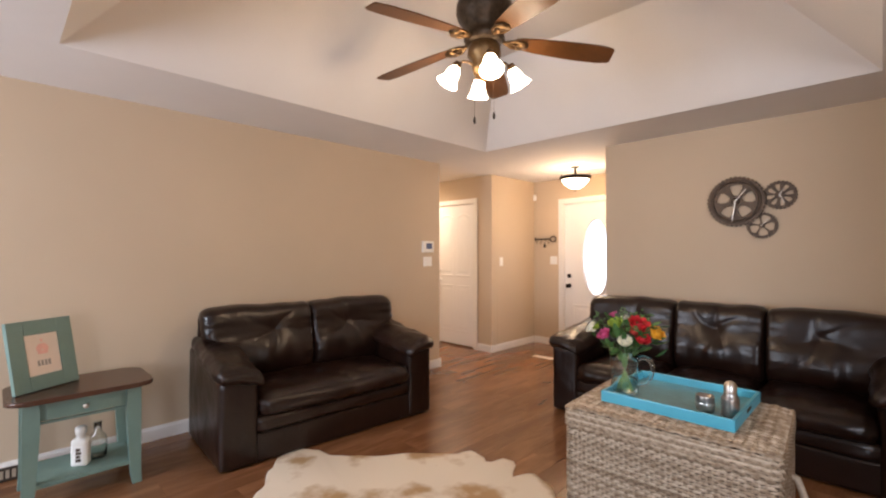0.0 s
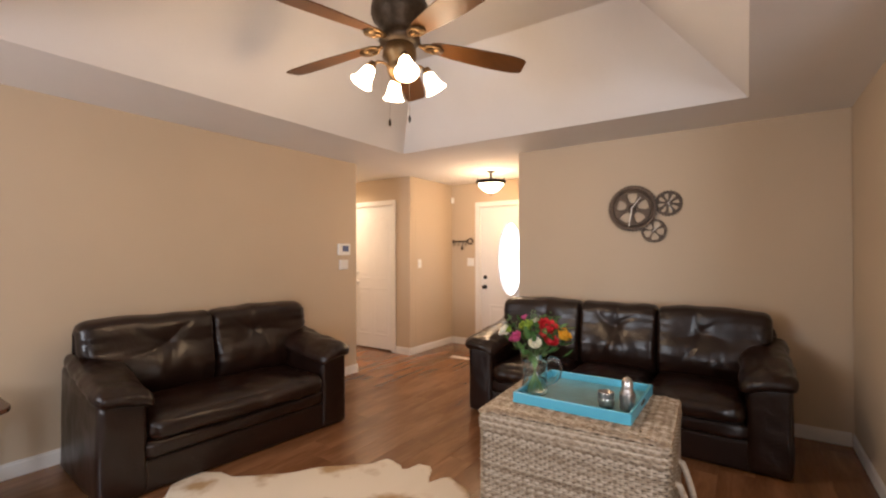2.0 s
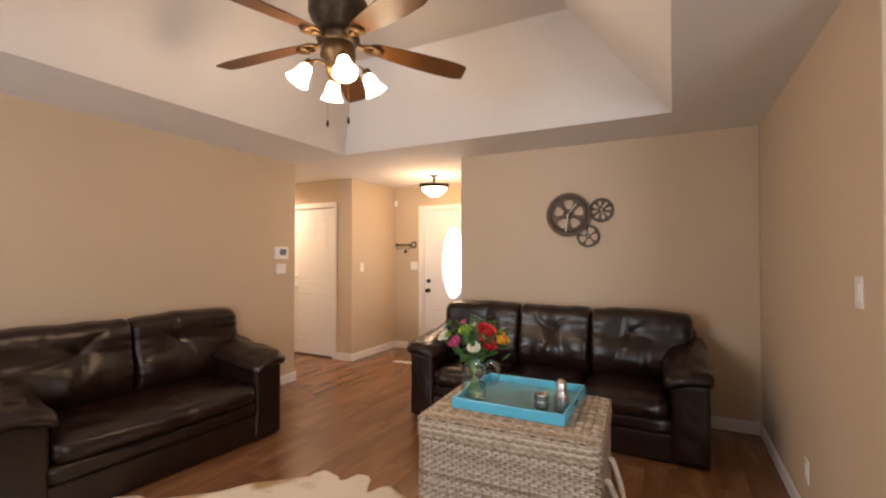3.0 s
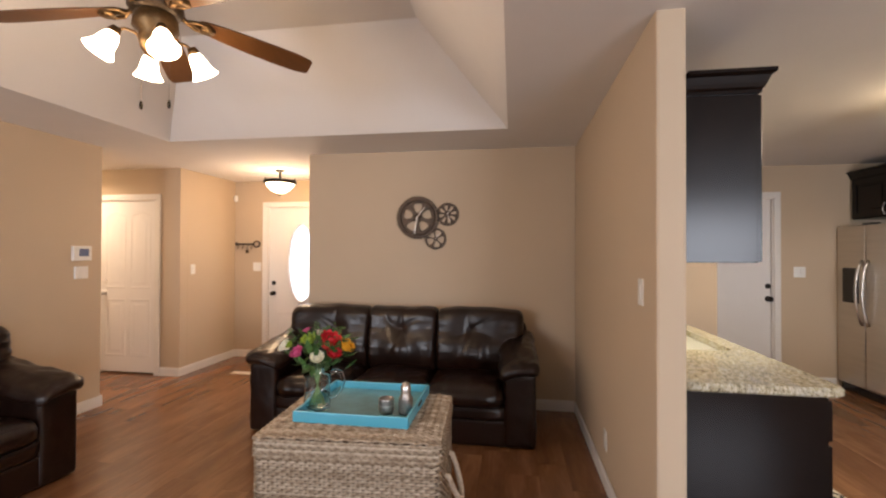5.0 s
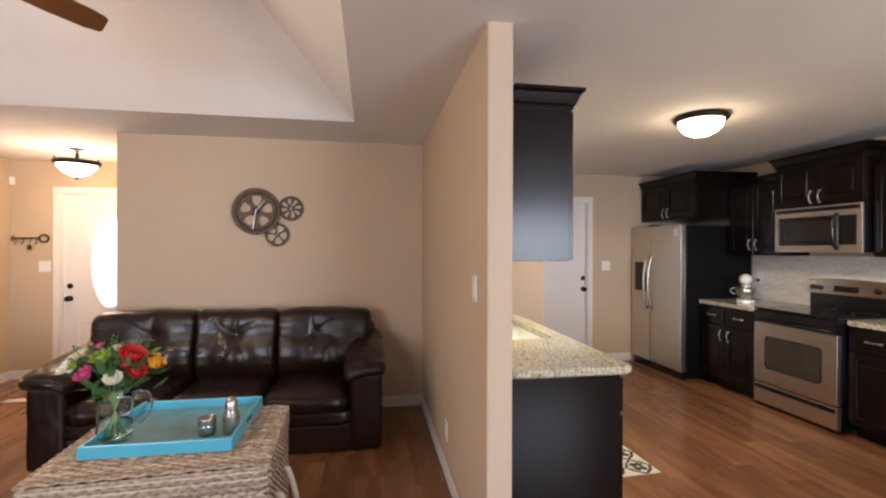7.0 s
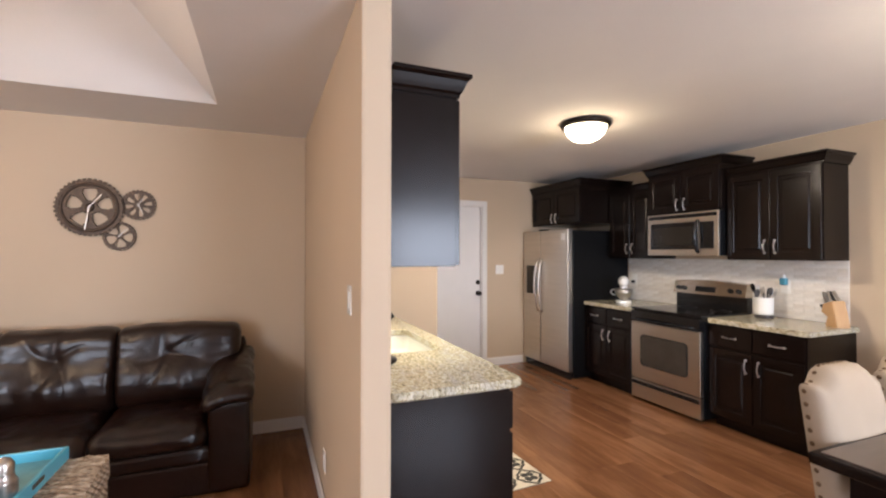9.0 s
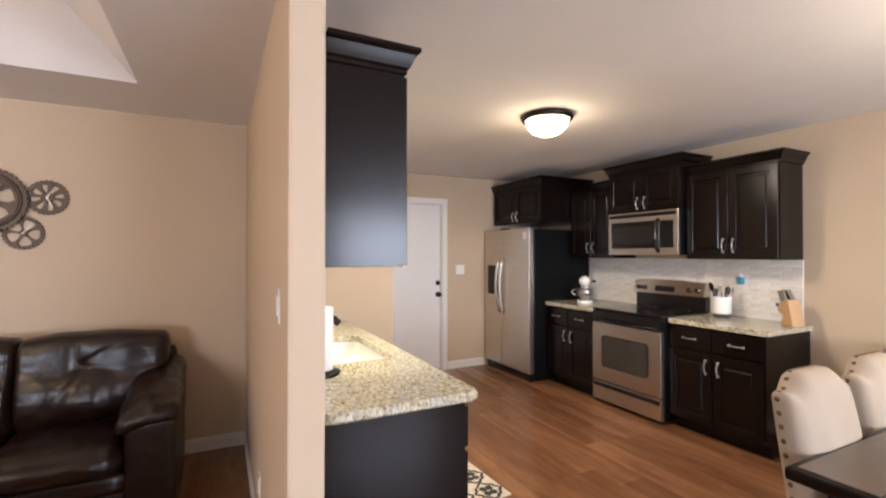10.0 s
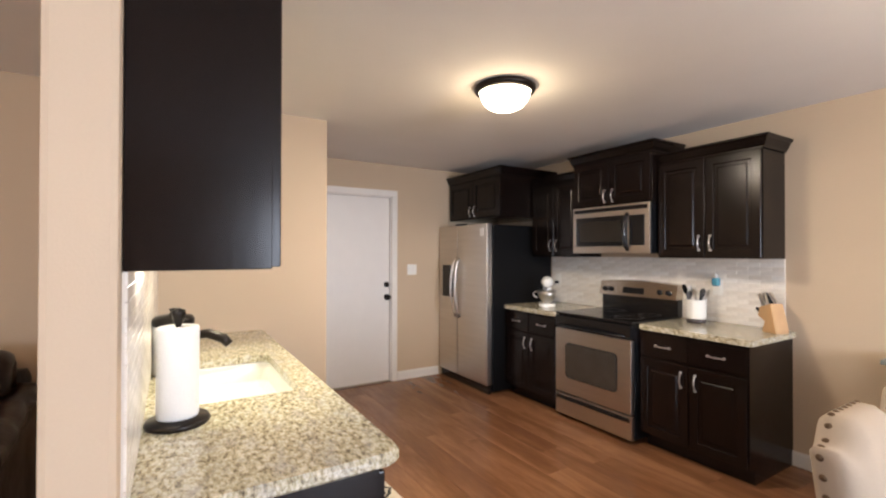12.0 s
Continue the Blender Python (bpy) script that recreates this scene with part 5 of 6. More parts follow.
for ob, hs in ((big, ((-38, 0.12), (172, 0.16))), (g, ((-30, 0.05), (205, 0.07))), (g2, ((-40, 0.07),))):
    for ang, l in hs:
        bm = box(-0.034, -0.031, -0.0035, 0.0035, -0.015, l, 0.001) if ob is big else box(-0.018, -0.0155, -0.003, 0.003, -0.01, l, 0.001)
        bm.transform(pose(0, 0, 0, -ang, 0, 0))
        part("clock_hand", bm, PALE, ob, "pale metal hand")

# thermostat and panel on the loveseat wall
tp = thing("alarm_panel", pose(3.855, Y1, 1.415), "white alarm keypad with a small screen", "panel")
part("case", box(-0.085, 0.085, -0.028, 0, -0.065, 0.065, 0.006), PORCELAIN, tp)
part("screen", box(-0.035, 0.055, -0.03, -0.027, -0.025, 0.04), shader("lcd", (0.12, 0.16, 0.28), 0.2), tp, "bluish screen")
tp = thing("thermostat", pose(3.855, Y1, 1.245), "small white wall box below the keypad", "thermostat")
part("case", box(-0.06, 0.06, -0.02, 0, -0.055, 0.055, 0.005), PORCELAIN, tp)
part("dial", box(-0.03, 0.03, -0.023, -0.019, 0.0, 0.03, 0.001), TRIM, tp)

# hook rail shaped like a key, beside the front door
hk = thing("key_rack", pose(X1, 4.22, 1.545), "dark metal key-shaped hook rail on the wall", "rack")
bm = tube([(-0.02, 0.17, 0), (-0.02, -0.1, 0)], 0.011, 8)
tube([(-0.02, 0.15, 0.03), (-0.02, 0.15, -0.03)], 0.008, 8, bm=bm)
part("bar", bm, IRON, hk)
part("ring", tube([(-0.02, -0.145 + 0.045 * math.cos(k * math.tau / 20), 0.04 * math.sin(k * math.tau / 20)) for k in range(20)], 0.01, 8, closed=True), IRON, hk, smooth=True)
for y in (0.12, 0.05, -0.02, -0.08):
    part("hook", tube([(-0.02, y, 0), (-0.03, y, -0.05), (-0.045, y, -0.065), (-0.055, y, -0.045)], 0.004, 6), IRON, hk)
bk = thing("keys", pose(X1, 4.2, 1.47), "small bunch of keys hanging on the rail", "keys")
part("fob", box(-0.05, -0.04, -0.02, 0.02, -0.05, 0.0, 0.004), IRON, bk)
part("loop", tube([(-0.047, 0.02 * math.cos(k * math.tau / 12), 0.012 + 0.018 * math.sin(k * math.tau / 12)) for k in range(12)], 0.0025, 6, closed=True), NICKEL, bk)
sn = thing("wall_sensor", pose(X1 - 0.02, 4.39, 2.17, 0, 0, -45), "small white sensor high in the corner", "sensor")
part("case", soft(-0.025, 0.025, -0.035, 0.005, -0.045, 0.045, 0.015, wrinkle=0, cuts=5), PORCELAIN, sn, smooth=True)
part("lens", box(-0.015, 0.015, -0.038, -0.034, -0.03, 0.0, 0.002), TRIM, sn)
vent = thing("floor_vent", pose(5.3, 3.76, 0.002), "beige metal floor register", "vent")
part("frame", box(-0.06, 0.06, -0.15, 0.15, 0, 0.006, 0.002), CREAM, vent)
for k in range(12):
    part("slat", box(-0.045, 0.045, -0.13 + k * 0.0225, -0.122 + k * 0.0225, 0.006, 0.0085), TRIM, vent)

# side table with what stands on it
TOPW = shader("dark_walnut_top", (0.075, 0.032, 0.018), 0.25, vary=0.35, scale=5, fine=50, stretch=(0.3, 1, 1))
st = thing("side_table", pose(0.705, 3.985, 0), "teal painted side table with a dark wood top", "table")
part("tabletop", prism(rounded(-0.325, 0.325, -0.235, 0.235, 0.085, 6), 0.565, 0.592, 0.009), TOPW, st, "dark walnut top")
for sx in (-1, 1):
    for sy in (-1, 1):
        bm = bmesh.new()
        rows = []
        for k in range(11):
            u = k / 10
            wide = 0.046 + 0.026 * min(1.0, u * 1.3) ** 0.8
            out = 0.258 + 0.004 * max(0.0, 1 - u / 0.22) ** 2
            x0, x1 = sorted((sx * out, sx * (out - wide)))
            y0, y1 = sorted((sy * (out - 0.06), sy * (out - 0.06 - 0.042 - 0.01 * u)))
            rows.append([bm.verts.new(p) for p in ((x0, y0, 0.565 * u), (x1, y0, 0.565 * u), (x1, y1, 0.565 * u), (x0, y1, 0.565 * u))])
        for one, two in zip(rows, rows[1:]):
            for a in range(4):
                bm.faces.new((one[a], one[(a + 1) % 4], two[(a + 1) % 4], two[a]))
        bm.faces.new(rows[0])
        bm.faces.new(rows[-1])
        bmesh.ops.bevel(bm, geom=[e for e in bm.edges if abs(e.verts[0].co.z - e.verts[1].co.z) > 0.01], offset=0.003, segments=1, affect="EDGES")
        part("leg", bm, GREENP, st)
part("apron", box(-0.235, 0.235, -0.178, 0.178, 0.462, 0.565, 0.003), GREENP, st)
part("rail", box(-0.19, 0.19, -0.182, -0.165, 0.446, 0.458, 0.002), GREENP, st)
dw = part("drawer", box(-0.165, 0.165, -0.192, -0.172, 0.466, 0.556, 0.004), GREENP, st)
part("knob", lathe([(0, 0), (0.006, 0), (0.006, 0.012), (0.014, 0.018), (0.012, 0.028), (0, 0.03)], 16, pose(0, -0.192, 0.51, 90, 0, 0)), NICKEL, dw, "silver knob", True)
part("shelf", box(-0.235, 0.235, -0.185, 0.185, 0.113, 0.135, 0.004), GREENP, st)
bt = thing("lotion_bottle", pose(0.70, 3.93, 0.135), "white plastic bottle with a printed label", "bottle")
part("flask", prism(rounded(-0.042, 0.042, -0.03, 0.03, 0.016, 4), 0, 0.155, 0.016), PORCELAIN, bt, smooth=False)
part("neck", lathe([(0.02, 0.148), (0.022, 0.16), (0.022, 0.178), (0.027, 0.18), (0.027, 0.215), (0.02, 0.222), (0, 0.223)], 18), PORCELAIN, bt, "white cap", True)
lb = part("label", box(-0.026, 0.026, -0.0312, -0.0298, 0.02, 0.12), PAPER, bt, "white printed label")
for k in range(4):
    part("print", box(-0.012, 0.014 - 0.004 * (k % 2), -0.032, -0.0312, 0.03 + 0.02 * k, 0.046 + 0.02 * k), IRON, lb)
bt.matrix_basis = pose(0.70, 3.93, 0.135, 0, 0, -30)
gl = thing("glass_jar", pose(0.785, 4.0, 0.135), "tall clear glass bottle on the shelf", "bottle")
part("body", lathe([(0, 0), (0.044, 0), (0.047, 0.01), (0.047, 0.09), (0.04, 0.12), (0.02, 0.15), (0.018, 0.2), (0.015, 0.2), (0.017, 0.15), (0.037, 0.118), (0.044, 0.088), (0.044, 0.012), (0, 0.01)], 24), BOTTLE, gl, smooth=True)
part("rim", lathe([(0.018, 0.196), (0.022, 0.2), (0.022, 0.208), (0.016, 0.209), (0.015, 0.198)], 22), BOTTLE, gl, smooth=True)
m = pose(0.56, 3.985, 0.5945, -12, 0, 32)
pf = thing("picture_frame", m, "teal painted picture frame with a small print", "picture frame")
W2, HH, R = 0.165, 0.385, 0.08
part("frame_side", box(-W2, -W2 + R, -0.012, 0.012, 0, HH, 0.004), GREENP, pf)
part("frame_side", box(W2 - R, W2, -0.012, 0.012, 0, HH, 0.004), GREENP, pf)
part("frame_rail", box(-W2 + R, W2 - R, -0.012, 0.012, 0, R, 0.004), GREENP, pf)
part("frame_rail", box(-W2 + R, W2 - R, -0.012, 0.012, HH - R, HH, 0.004), GREENP, pf)
pr = part("print", box(-W2 + R - 0.004, W2 - R + 0.004, -0.004, 0.002, R - 0.004, HH - R + 0.004), shader("cream_print", (0.78, 0.66, 0.55), 0.8, vary=0.04), pf, "cream paper print")
CORAL = shader("coral_ink", (0.80, 0.46, 0.38), 0.8)
GREYINK = shader("grey_ink", (0.33, 0.29, 0.25), 0.8)
bm = bmesh.new()
for k in range(5):
    a = radians(90 + (k - 2) * 34)
    join(bm, prism([(0.020 * math.cos(a) + 0.013 * math.cos(q * math.tau / 12), 0.215 + 0.020 * math.sin(a) + 0.018 * math.sin(q * math.tau / 12)) for q in range(12)], 0.0042 + 0.0001 * k, 0.0046 + 0.0001 * k))
join(bm, prism(rounded(-0.026, 0.026, 0.193, 0.212, 0.006, 3), 0.0042, 0.0051))
join(bm, prism([(0.006 * math.cos(q * math.tau / 10), 0.268 + 0.009 * math.sin(q * math.tau / 10)) for q in range(10)], 0.0042, 0.0048))
part("motif", bm, CORAL, pr, "coral printed flourish").matrix_basis = pose(0, 0, 0, 90, 0, 0)
for k in range(4):
    part("writing", box(-0.034 + 0.018 * k, -0.022 + 0.018 * k, -0.0055, -0.0045, 0.128, 0.158), GREYINK, pr, "grey unreadable lettering")
part("easel_leg", box(-0.02, 0.02, 0.012, 0.018, 0.03, 0.25), TOPW, pf)
vr = thing("baseboard_register", pose(0.3, Y1 - 0.014, 0), "dark metal baseboard air register with slots", "vent")
REGM = shader("brown_register_metal", (0.06, 0.043, 0.032), 0.45, 0.3, vary=0.2)
part("case", box(-0.16, 0.16, -0.045, 0, 0, 0.085, 0.006), REGM, vr)
part("cap", box(-0.165, 0.165, -0.05, 0, 0.085, 0.093, 0.003), TRIM, vr, "cream cap strip")
for k in range(11):
    part("slot", box(-0.145 + 0.027 * k, -0.127 + 0.027 * k, -0.0475, -0.044, 0.018, 0.066, 0.001), CREAM, vr, "pale louvre")


# cowhide rug
def hide():
    m = bpy.data.materials.new("cowhide")
    m.use_nodes = True
    t, n = m.node_tree, m.node_tree.nodes
    p = n["Principled BSDF"]
    p.inputs["Roughness"].default_value = 0.8
    co, no, fi = n.new("ShaderNodeTexCoord"), n.new("ShaderNodeTexNoise"), n.new("ShaderNodeTexNoise")
    no.inputs["Scale"].default_value, no.inputs["Detail"].default_value = 2.6, 5
    fi.inputs["Scale"].default_value = 140
    t.links.new(co.outputs["Object"], no.inputs["Vector"])
    t.links.new(co.outputs["Object"], fi.inputs["Vector"])
    ramp = n.new("ShaderNodeValToRGB")
    e = ramp.color_ramp.elements
    e[0].position, e[0].color = 0.50, (0.74, 0.66, 0.54, 1)
    e[1].position, e[1].color = 0.60, (0.42, 0.27, 0.13, 1)
    t.links.new(no.outputs[0], ramp.inputs[0])
    t.links.new(ramp.outputs[0], p.inputs["Base Color"])
    b = n.new("ShaderNodeBump")
    b.inputs["Strength"].default_value = 0.4
    t.links.new(fi.outputs[0], b.inputs["Height"])
    t.links.new(b.outputs[0], p.inputs["Normal"])
    return m


rug = thing("cowhide_rug", pose(1.62, 2.25, 0), "cream and tan cowhide rug on the wood floor", "rug")
keys = [(0, 0.92), (6, 1.09), (10, 1.10), (13, 0.99), (17, 1.05), (22, 1.10), (27, 1.00), (45, 0.97), (57, 0.95), (66, 1.00), (73, 1.06), (77, 1.22), (82, 1.31), (87, 1.26), (93, 1.12), (102, 0.96), (115, 0.85), (140, 0.95), (160, 1.1), (185, 0.95), (220, 1.15), (240, 0.9), (275, 0.85), (300, 1.1), (325, 1.0), (338, 0.94), (350, 1.02), (357, 1.05), (360, 0.92)]
bm = bmesh.new()
count = 180
ring = []
for k in range(count):
    a = 360 * k / count
    for (a0, r0), (a1, r1) in zip(keys, keys[1:]):
        if a0 <= a <= a1:
            u = (a - a0) / (a1 - a0)
            u = u * u * (3 - 2 * u)
            r = r0 + (r1 - r0) * u
            break
    r += 0.02 * noise.noise(Vector((k * 0.25, 0, 0)))
    ring.append((r * math.cos(radians(a)), r * math.sin(radians(a))))
low = [bm.verts.new((x, y, 0.001)) for x, y in ring]
mid = [bm.verts.new((x * 0.995, y * 0.995, 0.005)) for x, y in ring]
top = [bm.verts.new((x * 0.97, y * 0.97, 0.008)) for x, y in ring]
for one, two in ((low, mid), (mid, top)):
    for a in range(count):
        bm.faces.new((one[a], one[(a + 1) % count], two[(a + 1) % count], two[a]))
c = bm.verts.new((0, 0, 0.009))
for a in range(count):
    bm.faces.new((top[a], top[(a + 1) % count], c))
part("hide", bm, hide(), rug, smooth=True)

# ceiling fan with four lights
FX, FY = 2.272, 2.248
BRASS = shader("antique_brass", (0.145, 0.088, 0.04), 0.42, 0.9, vary=0.4, scale=40, bump=0.2)
DKBR = shader("dark_antique_bronze", (0.06, 0.042, 0.028), 0.45, 0.8, vary=0.5, scale=40, bump=0.4)
BLADE = shader("walnut_blade", (0.10, 0.040, 0.011), 0.36, Specular_IOR_Level=0.3, vary=0.35, scale=4, fine=40, stretch=(0.25, 1, 1))
fan = thing("ceiling_fan", pose(FX, FY, H + RISE), "five-blade walnut ceiling fan with four lit glass shades", "ceiling fan")
Z = -RISE
part("canopy", lathe([(0, 0), (0.075, 0), (0.07, -0.03), (0.03, -0.06), (0, -0.06)], 28), DKBR, fan, smooth=True)
part("downrod", tube([(0, 0, -0.05), (0, 0, -0.35)], 0.013, 12), DKBR, fan, smooth=True)
part("motor", lathe([(0, -0.25), (0.05, -0.25), (0.135, -0.26), (0.155, -0.275), (0.158, -0.32), (0.148, -0.352), (0.112, -0.40), (0.098, -0.43), (0.112, -0.445), (0.115, -0.47), (0.095, -0.495), (0, -0.50)], 44, pose(0, 0, 0.005)), DKBR, fan, "dark ornate motor housing", True)
for k in range(24):
    a = k * math.tau / 24
    part("ornament", lathe([(0, 0), (0.01, 0), (0.007, 0.006), (0, 0.008)], 8, pose(0.150 * math.cos(a), 0.150 * math.sin(a), -0.30 - 0.024 * (k % 2), 0, 90, math.degrees(a))), DKBR, fan)
part("switch_housing", lathe([(0.08, -0.435), (0.09, -0.46), (0.094, -0.505), (0.066, -0.53), (0.07, -0.56), (0.06, -0.6), (0.035, -0.63), (0.012, -0.645), (0, -0.65)], 32, pose(0, 0, -0.05)), BRASS, fan, "antique brass light fitter", True)
BZ = -0.464
for k in range(5):
    m = pose(0, 0, BZ, 0, 0, 31 + 72 * k) @ pose(0, 0, 0, 0, 5.8, 0)
    iron = tube([(0.08, 0, 0.02), (0.13, 0, -0.005), (0.19, 0, 0.0)], [0.014, 0.012, 0.012], 8)
    for sy in (-1, 1):
        tube([(0.12, 0, 0.0), (0.16, sy * 0.035, -0.004), (0.21, sy * 0.04, -0.004), (0.245, sy * 0.01, -0.004)], 0.009, 8, bm=iron)
    join(iron, lathe([(0, -0.008), (0.035, -0.006), (0.03, 0.002), (0, 0.002)], 16, pose(0.215, 0, -0.006)))
    iron.transform(m)
    ir = part("blade_iron", iron, BRASS, fan, "ornate brass blade iron", True)
    outline = [(0.175, -0.034), (0.21, -0.046), (0.3, -0.056), (0.42, -0.066), (0.55, -0.073), (0.66, -0.074), (0.715, -0.068), (0.733, -0.055), (0.745, 0.03), (0.741, 0.05), (0.68, 0.066), (0.55, 0.07), (0.42, 0.066), (0.3, 0.058), (0.21, 0.046), (0.175, 0.034)]
    bl = prism([(x, y * 1.02) for x, y in outline], 0.003, 0.010, 0.002)
    bl.transform(m @ pose(0, 0, 0, -12, 0, 0))
    part("blade", bl, BLADE, ir, "walnut fan blade")
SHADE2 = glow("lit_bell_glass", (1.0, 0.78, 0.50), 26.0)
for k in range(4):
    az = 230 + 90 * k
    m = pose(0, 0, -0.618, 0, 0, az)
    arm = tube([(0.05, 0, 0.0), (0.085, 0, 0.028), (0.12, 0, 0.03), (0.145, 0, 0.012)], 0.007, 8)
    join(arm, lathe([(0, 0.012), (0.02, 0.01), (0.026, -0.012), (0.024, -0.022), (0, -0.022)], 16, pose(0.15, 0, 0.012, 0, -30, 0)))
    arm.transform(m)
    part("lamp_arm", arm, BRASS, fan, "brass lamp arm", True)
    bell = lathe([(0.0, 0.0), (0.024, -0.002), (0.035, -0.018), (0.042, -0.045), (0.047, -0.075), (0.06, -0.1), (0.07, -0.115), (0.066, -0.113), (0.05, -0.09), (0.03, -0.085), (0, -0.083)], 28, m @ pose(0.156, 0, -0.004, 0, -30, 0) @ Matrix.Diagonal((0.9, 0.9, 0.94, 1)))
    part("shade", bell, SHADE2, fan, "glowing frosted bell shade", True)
for x, y, l in ((0.03, -0.045, 0.21), (-0.03, 0.045, 0.23)):
    ch = part("pull_chain", tube([(x, y, -0.66), (x, y, -0.66 - l)], 0.0007, 4), DKBR, fan)
    part("pendant", lathe([(0, 0), (0.005, -0.006), (0.008, -0.025), (0.005, -0.04), (0, -0.043)], 10, pose(x, y, -0.66 - l)), shader("dark_pull_wood", (0.004, 0.003, 0.002), 0.8, Specular_IOR_Level=0.1), ch, "small wooden pull")
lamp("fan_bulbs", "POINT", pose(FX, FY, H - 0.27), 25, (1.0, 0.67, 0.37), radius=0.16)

# ---------------------------------------------------------------- dining side
DTOP = shader("weathered_table_top", (0.10, 0.076, 0.06), 0.3, vary=0.35, scale=4, fine=50, stretch=(1, 0.2, 1))
dt = thing("dining_table", pose(0.95, -2.25, 0), "dark wood dining table with a thick edge", "table")
X_, Y_ = 1.7, -1.33
wpart("tabletop", box(0.27, X_, -3.15, Y_, 0.735, 0.775, 0.012, 3), WOOD, dt, "dark tabletop with moulded edge")
for k in range(7):
    x0 = 0.295 + k * (X_ - 0.32) / 7
    wpart("board", box(x0 + 0.0015, x0 + (X_ - 0.32) / 7 - 0.0015, -3.125, Y_ - 0.025, 0.775, 0.779, 0.001), DTOP, dt, "grey-brown tabletop board")
wpart("apron", box(0.35, X_ - 0.08, -3.07, Y_ - 0.08, 0.62, 0.735), WOOD, dt)
for x in (0.42, X_ - 0.15):
    for y in (-3.0, Y_ - 0.15):
        wpart("leg", lathe([(0, 0), (0.03, 0), (0.04, 0.05), (0.03, 0.08), (0.05, 0.3), (0.055, 0.5), (0.04, 0.56), (0.05, 0.62), (0, 0.62)], 20, pose(x, y, 0)), WOOD, dt, smooth=True)

STUD = shader("bronze_nailhead", (0.13, 0.085, 0.05), 0.35, 0.9, vary=0.2)


def dining_chair(m):
    """Faces local -x; the back's outer face is at x = 0 at shoulder height."""
    c = thing("dining_chair", m, "cream upholstered dining chair with bronze nailheads", "chair", "chairs at the dining table")
    hw, lean = 0.2, 0.14
    def top(y):
        u = abs(y) / hw
        return 0.955 + 0.06 * (1 - min(1, max(0, (u - 0.42) / 0.42)) ** 2 * (3 - 2 * min(1, max(0, (u - 0.42) / 0.42))))
    def back(x0, x1, z0, grow, puff):
        bm = bmesh.new()
        n, rows = 44, 30
        faces = []
        for side, xx in ((0, x0), (1, x1)):
            g = []
            for i in range(n + 1):
                y = -hw - grow + 2 * (hw + grow) * i / n
                col = []
                for j in range(rows + 1):
                    z = z0 + (top(y) + grow - z0) * j / rows
                    bulge = puff * (1 - (y / (hw + grow)) ** 4) * (1 - ((j / rows) * 2 - 1) ** 4) * (-1 if side == 0 else 0.3)
                    edge = min(1.0, min(hw + grow - abs(y), max(0.0, top(y) + grow - z)) / 0.05)
                    mid_ = (x0 + x1) / 2
                    round_ = 0.5 + 0.5 * math.sqrt(max(0.0, 1 - (1 - edge) ** 2))
                    col.append(bm.verts.new((mid_ + (xx - mid_) * round_ + bulge + lean * (z - 0.985), y, z)))
                g.append(col)
            faces.append(g)
        for side, g in enumerate(faces):
            for i in range(n):
                for j in range(rows):
                    bm.faces.new((g[i][j], g[i + 1][j], g[i + 1][j + 1], g[i][j + 1]))
        f, b = faces
        for i in range(n):
            bm.faces.new((f[i][rows], f[i + 1][rows], b[i + 1][rows], b[i][rows]))
            bm.faces.new((f[i][0], f[i + 1][0], b[i + 1][0], b[i][0]))
        for j in range(rows):
            bm.faces.new((f[0][j], f[0][j + 1], b[0][j + 1], b[0][j]))
            bm.faces.new((f[n][j], f[n][j + 1], b[n][j + 1], b[n][j]))
        return bm
    part("backrest", back(-0.088, 0.0, 0.42, 0.0, 0.03), CREAM, c, smooth=True)
    for sy in (-1, 1):
        for k in range(11):
            z = 0.932 - 0.046 * k
            part("nailhead", lathe([(0, 0.005), (0.006, 0.0035), (0.009, 0)], 10, pose(-0.03 + lean * (z - 0.985), sy * hw, z, -90 * sy, 0, 0)), STUD, c, "", True)
    for k in range(13):
        y = -hw + 0.02 + (2 * hw - 0.04) * k / 12
        e = 0.01
        slope = math.degrees(math.atan2(top(y + e) - top(y - e), 2 * e))
        part("nailhead", lathe([(0, 0.005), (0.006, 0.0035), (0.009, 0)], 10, pose(-0.03 + lean * (top(y) - 0.985), y, top(y) - 0.001, slope, 0, 0)), STUD, c, "", True)
    part("seat", soft(-0.52, -0.06, -0.215, 0.215, 0.38, 0.49, 0.035, (0, 0, 0.02), 0.002, 4, 10), CREAM, c, smooth=True)
    part("seat_frame", box(-0.50, -0.05, -0.2, 0.2, 0.33, 0.385, 0.004), WOOD, c)
    for x in (-0.47, -0.09):
        for y in (-0.178, 0.178):
            part("leg", prism([(x - 0.02, y - 0.02), (x + 0.02, y - 0.02), (x + 0.02, y + 0.02), (x - 0.02, y + 0.02)], 0, 0.335), WOOD, c, "dark wooden leg")
    return c


one = dining_chair(pose(1.83, -1.683, 0))
copy_thing(one, pose(1.83, -2.184, 0))

sb = thing("sideboard", pose(1.5, -3.6, 0), "dark sideboard with a grey-green top by the wall", "sideboard")
wpart("top", box(0.6, 2.17, Y0 + 0.016, -3.42, 0.825, 0.85, 0.004), shader("grey_green_top", (0.2, 0.22, 0.2), 0.35), sb, "grey-green top")
wpart("body", box(0.63, 2.14, Y0 + 0.018, -3.45, 0.1, 0.825, 0.003), WOOD, sb)
for k in range(3):
    wpart("door", door_slab(0.64 + 0.5 * k, 1.13 + 0.5 * k, 0.13, 0.8, -3.45, 1), WOOD, sb)
